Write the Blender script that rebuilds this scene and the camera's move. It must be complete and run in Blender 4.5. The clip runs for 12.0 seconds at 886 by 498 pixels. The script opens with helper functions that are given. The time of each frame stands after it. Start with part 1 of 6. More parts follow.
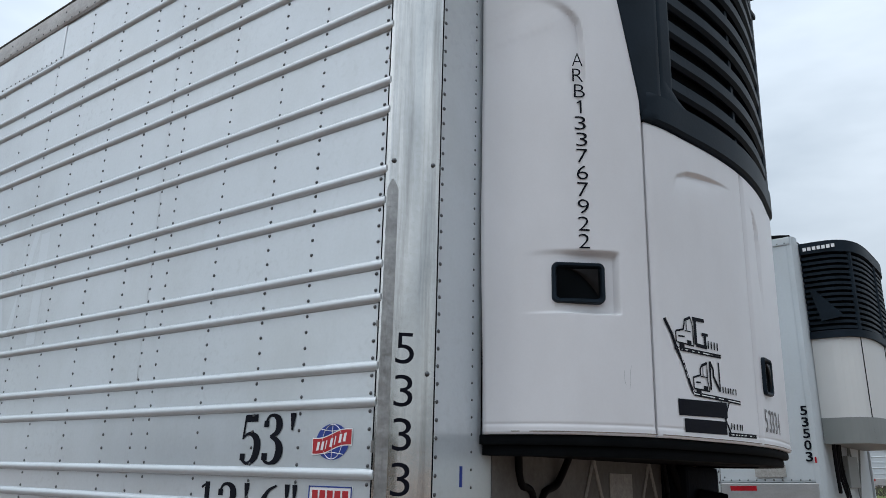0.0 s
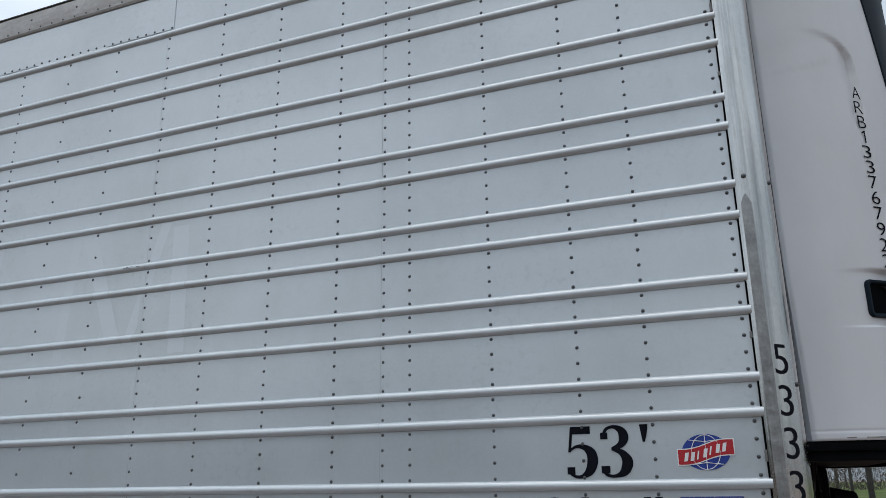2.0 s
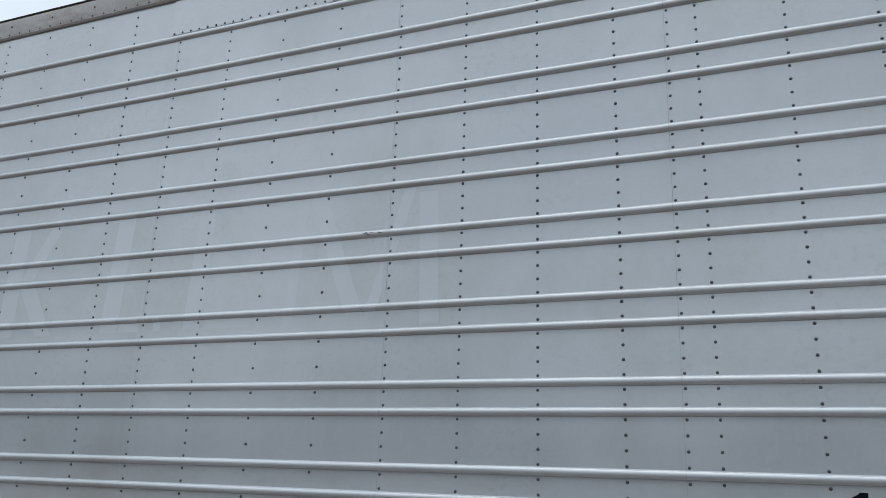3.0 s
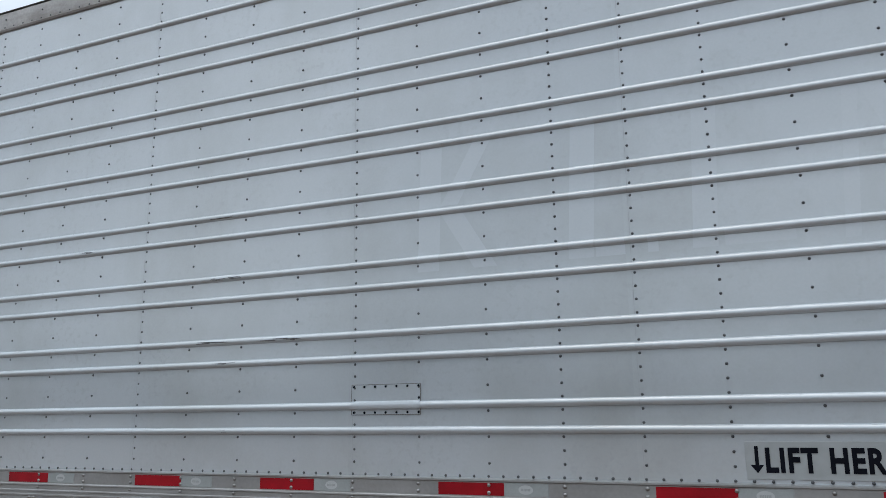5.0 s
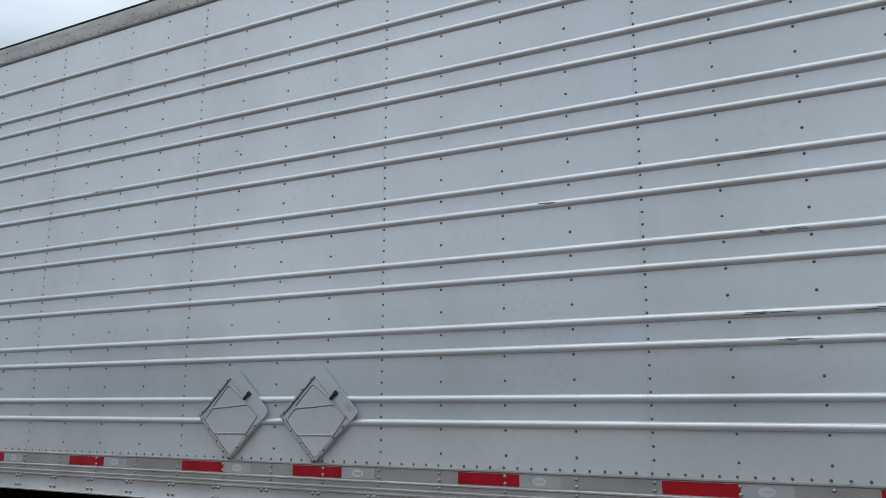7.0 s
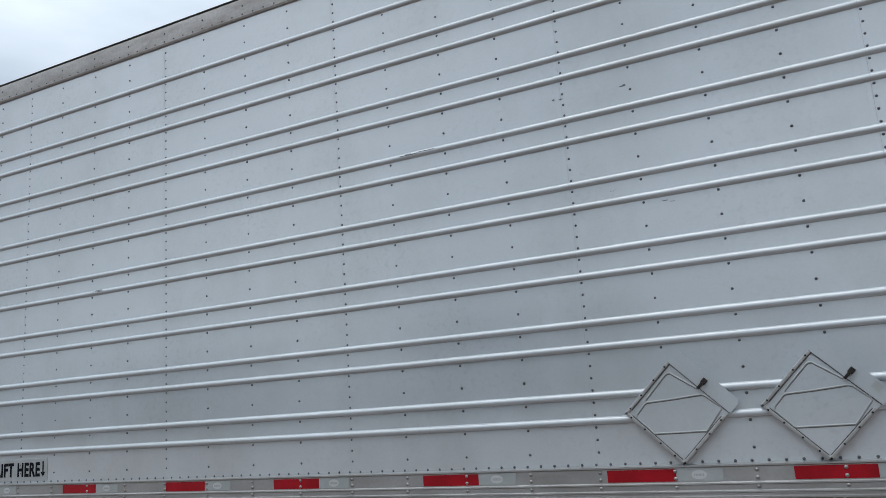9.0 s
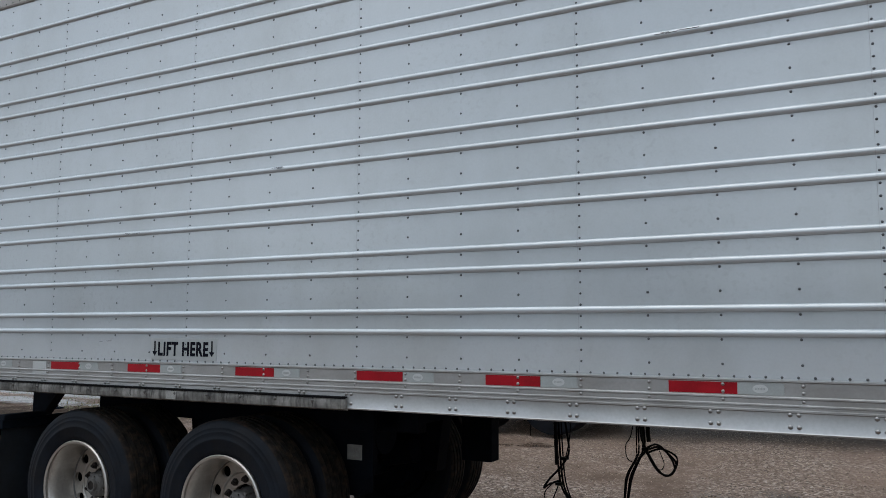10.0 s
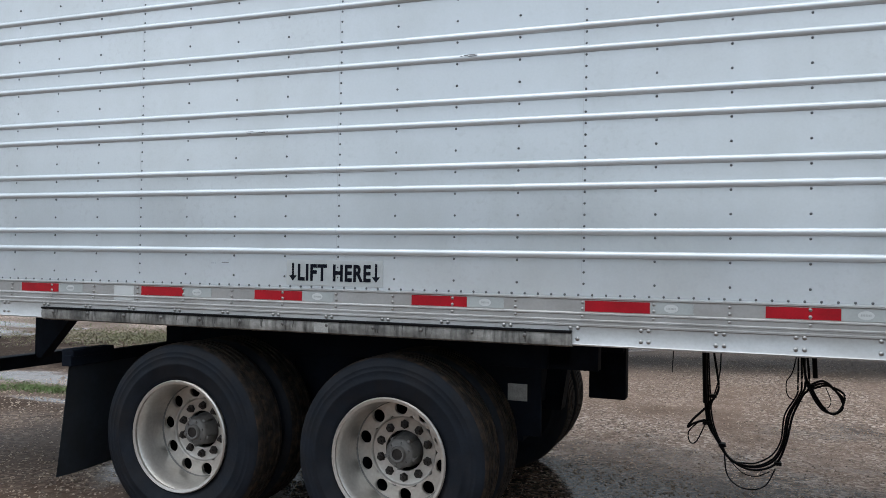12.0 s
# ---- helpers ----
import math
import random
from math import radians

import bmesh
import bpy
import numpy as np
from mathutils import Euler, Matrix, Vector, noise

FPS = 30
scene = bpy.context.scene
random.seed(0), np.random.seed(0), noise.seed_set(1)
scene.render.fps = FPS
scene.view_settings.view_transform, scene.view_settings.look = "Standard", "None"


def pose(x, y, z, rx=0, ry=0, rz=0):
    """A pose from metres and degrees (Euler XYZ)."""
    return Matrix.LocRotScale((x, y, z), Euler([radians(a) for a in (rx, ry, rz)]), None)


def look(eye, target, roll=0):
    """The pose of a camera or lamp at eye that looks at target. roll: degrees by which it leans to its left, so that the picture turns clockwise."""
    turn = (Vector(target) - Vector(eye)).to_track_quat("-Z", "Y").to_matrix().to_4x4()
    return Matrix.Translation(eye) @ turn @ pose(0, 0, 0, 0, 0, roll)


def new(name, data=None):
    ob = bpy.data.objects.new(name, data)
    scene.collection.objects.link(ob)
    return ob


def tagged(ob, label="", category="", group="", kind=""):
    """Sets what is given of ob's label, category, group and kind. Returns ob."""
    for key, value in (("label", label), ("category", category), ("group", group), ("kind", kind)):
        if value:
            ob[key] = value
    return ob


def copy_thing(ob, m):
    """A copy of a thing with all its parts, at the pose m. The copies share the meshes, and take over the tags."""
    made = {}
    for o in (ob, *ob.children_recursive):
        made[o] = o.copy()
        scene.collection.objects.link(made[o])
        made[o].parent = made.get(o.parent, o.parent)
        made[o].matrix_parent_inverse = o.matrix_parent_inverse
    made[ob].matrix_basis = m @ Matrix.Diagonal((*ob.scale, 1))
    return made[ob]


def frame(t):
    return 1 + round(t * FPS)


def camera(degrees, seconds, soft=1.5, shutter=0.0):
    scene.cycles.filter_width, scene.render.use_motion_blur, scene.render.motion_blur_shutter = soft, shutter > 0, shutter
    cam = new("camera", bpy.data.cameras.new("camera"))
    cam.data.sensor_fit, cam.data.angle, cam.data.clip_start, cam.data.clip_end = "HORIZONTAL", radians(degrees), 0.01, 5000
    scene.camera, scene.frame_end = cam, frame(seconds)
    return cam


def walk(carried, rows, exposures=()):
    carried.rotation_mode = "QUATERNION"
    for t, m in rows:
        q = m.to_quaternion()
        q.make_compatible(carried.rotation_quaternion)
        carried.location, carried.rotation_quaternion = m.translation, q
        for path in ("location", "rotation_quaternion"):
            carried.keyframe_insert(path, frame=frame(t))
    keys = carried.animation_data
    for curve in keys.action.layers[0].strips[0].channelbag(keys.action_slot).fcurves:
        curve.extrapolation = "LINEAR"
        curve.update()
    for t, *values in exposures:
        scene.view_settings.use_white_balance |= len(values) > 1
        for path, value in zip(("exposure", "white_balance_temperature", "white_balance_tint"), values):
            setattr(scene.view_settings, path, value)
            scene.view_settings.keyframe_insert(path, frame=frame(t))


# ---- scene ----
# ---------------------------------------------------------------- camera
cam = camera(58.05, 12.0, soft=0.6)
PATH = [
    (0, (1.5478, -1.7172, 1.6193), (0.3595, -0.2034, 2.1636), 1.392),
    (0.5, (1.3070, -2.0301, 1.7032), (0.3906, -0.3934, 2.3971), 0.486),
    (0.8, (1.0953, -2.1640, 1.6682), (0.2532, -0.4954, 2.3800), 0.528),
    (1, (0.9032, -2.1953, 1.6367), (0.0873, -0.5080, 2.3347), 0.152),
    (1.5, (0.4595, -2.3971, 1.6051), (-0.3179, -0.6526, 2.1986), -0.654),
    (2, (0.0074, -2.5566, 1.6216), (-0.7137, -0.7796, 2.1893), -0.789),
    (2.5, (-0.5193, -2.5919, 1.6278), (-1.2376, -0.8104, 2.1846), 0.491),
    (3, (-1.0038, -2.7799, 1.5994), (-1.7387, -1.0000, 2.1396), 1.765),
    (3.2, (-1.2061, -2.8163, 1.5594), (-1.9589, -1.0459, 2.1063), 1.643),
    (4.8, (-2.8520, -3.0428, 1.5799), (-3.6233, -1.2410, 1.9781), -1.472),
    (5, (-3.0727, -3.0471, 1.5765), (-3.8508, -1.2497, 1.9812), -0.742),
    (5.5, (-3.6164, -3.1452, 1.5931), (-4.4048, -1.3549, 2.0095), 0.944),
    (6, (-4.1722, -3.0485, 1.5903), (-5.0170, -1.2880, 2.0228), -0.117),
    (6.5, (-4.6873, -3.0820, 1.5547), (-5.5849, -1.3525, 2.0055), 0.574),
    (6.7, (-4.9278, -3.1052, 1.5624), (-5.8300, -1.3706, 1.9831), 0.575),
    (8.3, (-6.7189, -3.1619, 1.6462), (-7.7046, -1.4638, 2.0266), -4.398),
    (8.5, (-6.9388, -3.1821, 1.6049), (-7.9107, -1.4835, 2.0172), -4.780),
    (9, (-7.4674, -3.3213, 1.6197), (-8.3409, -1.5634, 2.0031), -3.969),
    (9.5, (-7.9948, -3.3712, 1.5820), (-8.8357, -1.5997, 1.9753), -2.217),
    (10, (-8.5323, -3.5062, 1.5215), (-9.4632, -1.7477, 1.7239), 0.123),
    (10.5, (-9.0152, -3.5323, 1.4838), (-10.0038, -1.7942, 1.5239), -0.252),
    (11, (-9.4604, -3.5863, 1.4987), (-10.3206, -1.7810, 1.5275), -0.598),
    (11.5, (-9.8174, -3.5490, 1.4980), (-10.4949, -1.6673, 1.5130), 0.956),
    (12, (-10.2522, -3.5235, 1.4744), (-10.9486, -1.6489, 1.5047), 0.933),
]
walk(cam, [(t, look(eye, target, roll)) for t, eye, target, roll in PATH],
     exposures=[(0.0, 0.13), (0.5, -0.07), (1.0, -0.28), (2.0, -0.17), (3.0, -0.17), (5.5, -0.04), (6.7, -0.08), (9.4, 0.0), (10.0, -0.04), (10.45, 0.41), (11.0, 0.42), (12.0, 0.52)])

# ---------------------------------------------------------------- world and light
SUN_EL, SUN_AZ = radians(70), radians(205)
world = bpy.data.worlds.new("overcast_sky")
scene.world = world
world.use_nodes = True
wn, wl = world.node_tree.nodes, world.node_tree.links
wn.clear()
w_out = wn.new("ShaderNodeOutputWorld")
w_bg = wn.new("ShaderNodeBackground")
w_sky = wn.new("ShaderNodeTexSky")
w_sky.sky_type, w_sky.sun_disc = "NISHITA", False
w_sky.sun_elevation, w_sky.sun_rotation = SUN_EL, SUN_AZ
w_sky.air_density, w_sky.dust_density = 1.0, 4.0
w_gain = wn.new("ShaderNodeVectorMath")
w_gain.operation = "SCALE"
w_gain.inputs["Scale"].default_value = 0.09
wl.new(w_sky.outputs[0], w_gain.inputs[0])
w_tc = wn.new("ShaderNodeTexCoord")
w_map = wn.new("ShaderNodeMapping")
w_map.inputs["Scale"].default_value = (1.0, 1.0, 2.6)
wl.new(w_tc.outputs["Generated"], w_map.inputs[0])
w_noise = wn.new("ShaderNodeTexNoise")
w_noise.inputs["Scale"].default_value, w_noise.inputs["Detail"].default_value = 2.3, 5.0
w_noise.inputs["Roughness"].default_value = 0.5
wl.new(w_map.outputs[0], w_noise.inputs[0])
w_ramp = wn.new("ShaderNodeValToRGB")
w_ramp.color_ramp.elements[0].position, w_ramp.color_ramp.elements[0].color = 0.36, (0.378, 0.445, 0.515, 1)
w_ramp.color_ramp.elements[1].position, w_ramp.color_ramp.elements[1].color = 0.66, (0.618, 0.695, 0.772, 1)
wl.new(w_noise.outputs["Fac"], w_ramp.inputs[0])
w_mix = wn.new("ShaderNodeMix")
w_mix.data_type = "RGBA"
w_mix.inputs[0].default_value = 0.86
wl.new(w_gain.outputs[0], w_mix.inputs[6])
wl.new(w_ramp.outputs[0], w_mix.inputs[7])
w_sep = wn.new("ShaderNodeSeparateXYZ")
wl.new(w_tc.outputs["Generated"], w_sep.inputs[0])
w_high = wn.new("ShaderNodeMapRange")
w_high.inputs[1].default_value, w_high.inputs[2].default_value = 0.0, 1.0
w_high.inputs[3].default_value, w_high.inputs[4].default_value = 0.84, 2.22
wl.new(w_sep.outputs[2], w_high.inputs[0])
w_cie = wn.new("ShaderNodeVectorMath")
w_cie.operation = "SCALE"
wl.new(w_mix.outputs[2], w_cie.inputs[0])
wl.new(w_high.outputs[0], w_cie.inputs["Scale"])
# the cloud is brighter on the sun's side
w_toward = wn.new("ShaderNodeVectorMath")
w_toward.operation = "DOT_PRODUCT"
w_toward.inputs[1].default_value = (-0.62, -0.35, 0.70)
wl.new(w_tc.outputs["Generated"], w_toward.inputs[0])
w_side = wn.new("ShaderNodeMapRange")
w_side.inputs[1].default_value, w_side.inputs[2].default_value = -1.0, 1.0
w_side.inputs[3].default_value, w_side.inputs[4].default_value = 0.74, 1.24
wl.new(w_toward.outputs["Value"], w_side.inputs[0])
w_lit = wn.new("ShaderNodeVectorMath")
w_lit.operation = "SCALE"
wl.new(w_cie.outputs[0], w_lit.inputs[0])
wl.new(w_side.outputs[0], w_lit.inputs["Scale"])
wl.new(w_lit.outputs[0], w_bg.inputs["Color"])
w_bg.inputs["Strength"].default_value = 1.0
wl.new(w_bg.outputs[0], w_out.inputs[0])

sun = new("sun", bpy.data.lights.new("sun", "SUN"))
sun.data.energy, sun.data.angle, sun.data.color = 0.5, radians(70), (1.0, 0.97, 0.93)
sun.matrix_world = look((-12.5, -9.0, 30.0), (-8.0, 0.0, 0.0))


# ---------------------------------------------------------------- materials
def mat(name, color, rough=0.5, metal=0.0, vary=0.06, scale=6.0, grain=0.0, grain_scale=120.0, bump=0.0,
        bump_scale=40.0, stain=None, stain_amount=0.0, stain_scale=(1, 1, 1), rough_vary=0.08, per_piece=0.0, spec=0.5, ior=1.5, specks=None):
    """A paint, plastic, rubber or metal: base colour varied at two scales, stains, uneven gloss and fine relief."""
    m = bpy.data.materials.new(name)
    m.use_nodes = True
    n, l = m.node_tree.nodes, m.node_tree.links
    b = n["Principled BSDF"]
    b.inputs["Metallic"].default_value, b.inputs["Roughness"].default_value = metal, rough
    b.inputs["Specular IOR Level"].default_value, b.inputs["IOR"].default_value = spec, ior
    tc = n.new("ShaderNodeTexCoord")
    big = n.new("ShaderNodeTexNoise")
    big.inputs["Scale"].default_value, big.inputs["Detail"].default_value = scale, 6.0
    l.new(tc.outputs["Object"], big.inputs["Vector"])
    ramp = n.new("ShaderNodeValToRGB")
    lo, hi = [max(0.0, c * (1 - vary)) for c in color], [min(1.0, c * (1 + vary)) for c in color]
    ramp.color_ramp.elements[0].position, ramp.color_ramp.elements[0].color = 0.3, (*lo, 1)
    ramp.color_ramp.elements[1].position, ramp.color_ramp.elements[1].color = 0.7, (*hi, 1)
    l.new(big.outputs["Fac"], ramp.inputs[0])
    col = ramp.outputs[0]
    if grain:
        fine = n.new("ShaderNodeTexNoise")
        fine.inputs["Scale"].default_value, fine.inputs["Detail"].default_value = grain_scale, 3.0
        l.new(tc.outputs["Object"], fine.inputs["Vector"])
        mul = n.new("ShaderNodeMix")
        mul.data_type, mul.blend_type = "RGBA", "OVERLAY"
        mul.inputs[0].default_value = grain
        l.new(col, mul.inputs[6])
        l.new(fine.outputs["Fac"], mul.inputs[7])
        col = mul.outputs[2]
    if stain_amount:
        mp = n.new("ShaderNodeMapping")
        mp.inputs["Scale"].default_value = stain_scale
        l.new(tc.outputs["Object"], mp.inputs[0])
        st = n.new("ShaderNodeTexNoise")
        st.inputs["Scale"].default_value, st.inputs["Detail"].default_value, st.inputs["Roughness"].default_value = 1.0, 8.0, 0.62
        l.new(mp.outputs[0], st.inputs["Vector"])
        sr = n.new("ShaderNodeMapRange")
        sr.inputs[1].default_value, sr.inputs[2].default_value = 0.45, 0.75
        sr.inputs[3].default_value, sr.inputs[4].default_value = 0.0, stain_amount
        l.new(st.outputs["Fac"], sr.inputs[0])
        mx = n.new("ShaderNodeMix")
        mx.data_type = "RGBA"
        l.new(sr.outputs[0], mx.inputs[0])
        l.new(col, mx.inputs[6])
        mx.inputs[7].default_value = (*stain, 1)
        col = mx.outputs[2]
    if specks:
        # small dirt specks that gather in cloudy patches: (colour, amount, speck scale, patch scale)
        sn, pn_ = n.new("ShaderNodeTexNoise"), n.new("ShaderNodeTexNoise")
        sn.inputs["Scale"].default_value, sn.inputs["Detail"].default_value = specks[2], 3.0
        pn_.inputs["Scale"].default_value, pn_.inputs["Detail"].default_value = specks[3], 4.0
        l.new(tc.outputs["Object"], sn.inputs["Vector"])
        l.new(tc.outputs["Object"], pn_.inputs["Vector"])
        s1, s2 = n.new("ShaderNodeMapRange"), n.new("ShaderNodeMapRange")
        s1.inputs[1].default_value, s1.inputs[2].default_value = 0.52, 0.68
        s2.inputs[1].default_value, s2.inputs[2].default_value = 0.42, 0.66
        s2.inputs[4].default_value = specks[1]
        l.new(sn.outputs["Fac"], s1.inputs[0])
        l.new(pn_.outputs["Fac"], s2.inputs[0])
        sm = n.new("ShaderNodeMath")
        sm.operation = "MULTIPLY"
        l.new(s1.outputs[0], sm.inputs[0])
        l.new(s2.outputs[0], sm.inputs[1])
        sx = n.new("ShaderNodeMix")
        sx.data_type = "RGBA"
        l.new(sm.outputs[0], sx.inputs[0])
        l.new(col, sx.inputs[6])
        sx.inputs[7].default_value = (*specks[0], 1)
        col = sx.outputs[2]
    if per_piece:
        oi = n.new("ShaderNodeObjectInfo")
        pr = n.new("ShaderNodeMapRange")
        pr.inputs[3].default_value, pr.inputs[4].default_value = 1 - per_piece, 1 + per_piece
        l.new(oi.outputs["Random"], pr.inputs[0])
        hs = n.new("ShaderNodeHueSaturation")
        l.new(pr.outputs[0], hs.inputs["Value"])
        l.new(col, hs.inputs["Color"])
        col = hs.outputs[0]
    l.new(col, b.inputs["Base Color"])
    rr = n.new("ShaderNodeMapRange")
    rr.inputs[3].default_value, rr.inputs[4].default_value = max(0.02, rough - rough_vary), min(1.0, rough + rough_vary)
    l.new(big.outputs["Fac"], rr.inputs[0])
    l.new(rr.outputs[0], b.inputs["Roughness"])
    if bump:
        bt = n.new("ShaderNodeTexNoise")
        bt.inputs["Scale"].default_value, bt.inputs["Detail"].default_value = bump_scale, 4.0
        l.new(tc.outputs["Object"], bt.inputs["Vector"])
        bp = n.new("ShaderNodeBump")
        bp.inputs["Strength"].default_value, bp.inputs["Distance"].default_value = 1.0, bump
        l.new(bt.outputs["Fac"], bp.inputs["Height"])
        l.new(bp.outputs[0], b.inputs["Normal"])
    return m


SHEET = mat("painted_sheet", (0.500, 0.552, 0.590), 0.17, 0.0, 0.03, 1.3, 0.05, 90, 0.0010, 1.3,
            (0.29, 0.305, 0.275), 0.42, (1.5, 1.6, 1.1), 0.05, 0.025, spec=1.0, ior=2.0, specks=((0.30, 0.32, 0.325), 0.22, 34.0, 1.9))
RIVET = mat("rivet_metal", (0.095, 0.10, 0.106), 0.30, 0.7, 0.15, 30)
STEEL = mat("polished_corner_steel", (0.64, 0.63, 0.605), 0.15, 1.0, 0.10, 3, 0.15, 60, 0.0022, 4,
            (0.090, 0.082, 0.074), 0.55, (26, 26, 1.2), 0.06)
ALU = mat("extruded_aluminium", (0.45, 0.455, 0.455), 0.40, 0.75, 0.10, 4, 0.12, 70, 0.0008, 30,
          (0.30, 0.28, 0.25), 0.45, (2.2, 2.0, 9.0), 0.1)
BOLT = mat("bolt_aluminium", (0.36, 0.355, 0.345), 0.32, 0.85, 0.12, 40)
TOPRAIL = mat("weathered_top_rail", (0.39, 0.38, 0.37), 0.6, 0.25, 0.16, 3, 0.25, 60, 0.001, 60,
              (0.22, 0.20, 0.175), 0.8, (3.5, 3.5, 14.0), 0.1)
GASKET = mat("black_gasket", (0.006, 0.007, 0.008), 0.7, 0.0, 0.2, 12, spec=0.3, ior=1.12)
REEF = mat("white_moulded_plastic", (0.715, 0.717, 0.737), 0.40, 0.0, 0.03, 2.2, 0.05, 140, 0.0002, 30,
           (0.40, 0.37, 0.35), 0.22, (1.6, 1.6, 0.9), 0.06)
GRILLE = mat("black_grille_plastic", (0.0125, 0.0195, 0.0275), 0.45, 0.0, 0.2, 6, 0.1, 90, 0.0003, 90, spec=0.3, ior=1.2)
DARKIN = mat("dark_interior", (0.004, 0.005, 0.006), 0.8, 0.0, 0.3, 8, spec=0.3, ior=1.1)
CHASSIS = mat("black_chassis_steel", (0.0070, 0.0098, 0.0155), 0.7, 0.0, 0.3, 6, 0.2, 50, 0.002, 40,
              (0.012, 0.010, 0.008), 0.35, (4, 4, 4), 0.12, spec=0.3, ior=1.15)
RUBBER = mat("tyre_rubber", (0.0090, 0.0118, 0.0168), 0.55, 0.0, 0.25, 9, 0.2, 70, 0.0015, 60,
             (0.030, 0.022, 0.015), 0.30, (5, 9, 5), 0.12, spec=0.4, ior=1.25)
TREAD = mat("dirty_tread", (0.017, 0.015, 0.014), 0.8, 0.0, 0.5, 16, 0.4, 60, 0.006, 34,
            (0.066, 0.044, 0.029), 0.9, (20, 20, 20), 0.1, spec=0.12)
RIM = mat("dull_aluminium_rim", (0.54, 0.515, 0.48), 0.40, 0.75, 0.12, 7, 0.2, 60, 0.0008, 50,
          (0.22, 0.185, 0.15), 0.50, (7, 7, 7), 0.1)
NUT = mat("rusty_nut", (0.024, 0.020, 0.018), 0.6, 0.4, 0.4, 40, 0.3, 90)
HUB = mat("dirty_hub_metal", (0.15, 0.146, 0.140), 0.6, 0.35, 0.30, 16, 0.2, 90, 0.001, 60,
          (0.07, 0.060, 0.050), 0.6, (14, 14, 14))
RED = mat("red_reflective_tape", (0.33, 0.004, 0.012), 0.35, 0.0, 0.22, 9, 0.2, 160, spec=0.3)
GREYTAPE = mat("grey_reflective_tape", (0.36, 0.385, 0.385), 0.38, 0.0, 0.08, 14, 0.1, 160)
PALETAPE = mat("pale_mark", (0.52, 0.54, 0.54), 0.5)
BLACKINK = mat("black_vinyl", (0.006, 0.007, 0.012), 0.5, 0.0, 0.2, 20, spec=0.3, ior=1.2)
BLUEINK = mat("blue_vinyl", (0.012, 0.040, 0.26), 0.4, 0.0, 0.1, 20)
REDINK = mat("red_vinyl", (0.42, 0.014, 0.022), 0.4, 0.0, 0.1, 20)
GREYINK = mat("faded_ink", (0.20, 0.195, 0.20), 0.5, 0.0, 0.1, 20)
WHITEINK = mat("white_vinyl", (0.78, 0.79, 0.80), 0.4, 0.0, 0.03, 20)
DECAL = mat("silver_decal", (0.40, 0.425, 0.43), 0.42, 0.15, 0.06, 20)
RUBSTRIP = mat("scuffed_strip", (0.23, 0.225, 0.21), 0.6, 0.15, 0.5, 9, 0.5, 50, 0.004, 30,
               (0.010, 0.009, 0.008), 1.0, (30, 3, 3.0))
SEAMGREY = mat("seam_shadow_dirt", (0.30, 0.325, 0.335), 0.5, 0.0, 0.15, 25)
SMEAR = mat("smeared_sealant", (0.32, 0.32, 0.315), 0.38, 0.6, 0.25, 22, 0.25, 90, 0.003, 40, (0.10, 0.10, 0.10), 0.6, (30, 30, 3))
LINEGREY = mat("sealant_and_line_grey", (0.155, 0.152, 0.145), 0.6, 0.15, 0.2, 25, 0.2, 90, 0.002, 60)
FLAP = mat("weathered_flap_rubber", (0.030, 0.038, 0.048), 0.6, 0.0, 0.3, 5, 0.2, 40, 0.003, 9, (0.035, 0.033, 0.032), 0.5, (6, 6, 1.5))
SHADEWALL = mat("shaded_dirty_panel", (0.13, 0.128, 0.122), 0.6, 0.1, 0.25, 4, 0.3, 50, 0.002, 40, (0.06, 0.05, 0.042), 0.7, (5, 5, 3))
RUNS = mat("dark_grease", (0.050, 0.047, 0.044), 0.5, 0.0, 0.5, 30, 0.2, 90)
HOSE = mat("black_hose", (0.006, 0.006, 0.007), 0.55, 0.0, 0.2, 20, spec=0.3, ior=1.2)
PADDLE = mat("glossy_black_plastic", (0.017, 0.015, 0.015), 0.22, 0.0, 0.2, 20, spec=0.4, ior=1.3)
FARPAINT = mat("far_white_paint", (0.47, 0.52, 0.55), 0.4, 0.0, 0.05, 1.2, 0.05, 40, 0.002, 1.5,
               (0.36, 0.35, 0.33), 0.35, (0.8, 0.8, 0.5))
FARREEF = mat("far_cream_plastic", (0.60, 0.61, 0.60), 0.45, 0.0, 0.03, 2)
FARGREY = mat("far_grey_panel", (0.20, 0.215, 0.21), 0.5, 0.0, 0.06, 3)
WOODPOLE = mat("pole_wood", (0.038, 0.034, 0.031), 0.9, 0.0, 0.3, 5, 0.3, 40, 0.01, 20)
BARK = mat("bark", (0.070, 0.058, 0.046), 0.9, 0.0, 0.3, 4, 0.3, 20, 0.01, 12)
LEAF = mat("foliage", (0.040, 0.052, 0.030), 0.8, 0.0, 0.45, 0.6, 0.2, 8)
TWIG = mat("bare_twigs", (0.066, 0.056, 0.047), 0.9, 0.0, 0.35, 0.7)
GHOST = mat("cleaner_paint", (0.516, 0.569, 0.607), 0.17, 0.0, 0.03, 1.3, 0.05, 90, 0.0010, 1.3, spec=1.0, ior=2.0)
SCRAPE = mat("scraped_metal", (0.10, 0.10, 0.10), 0.5, 0.3, 0.5, 60)
GRIME = mat("brown_grime", (0.20, 0.165, 0.14), 0.8, 0.0, 0.4, 30, 0.4, 90)
LABEL = mat("worn_label", (0.30, 0.30, 0.285), 0.6, 0.0, 0.2, 30, 0.3, 120)


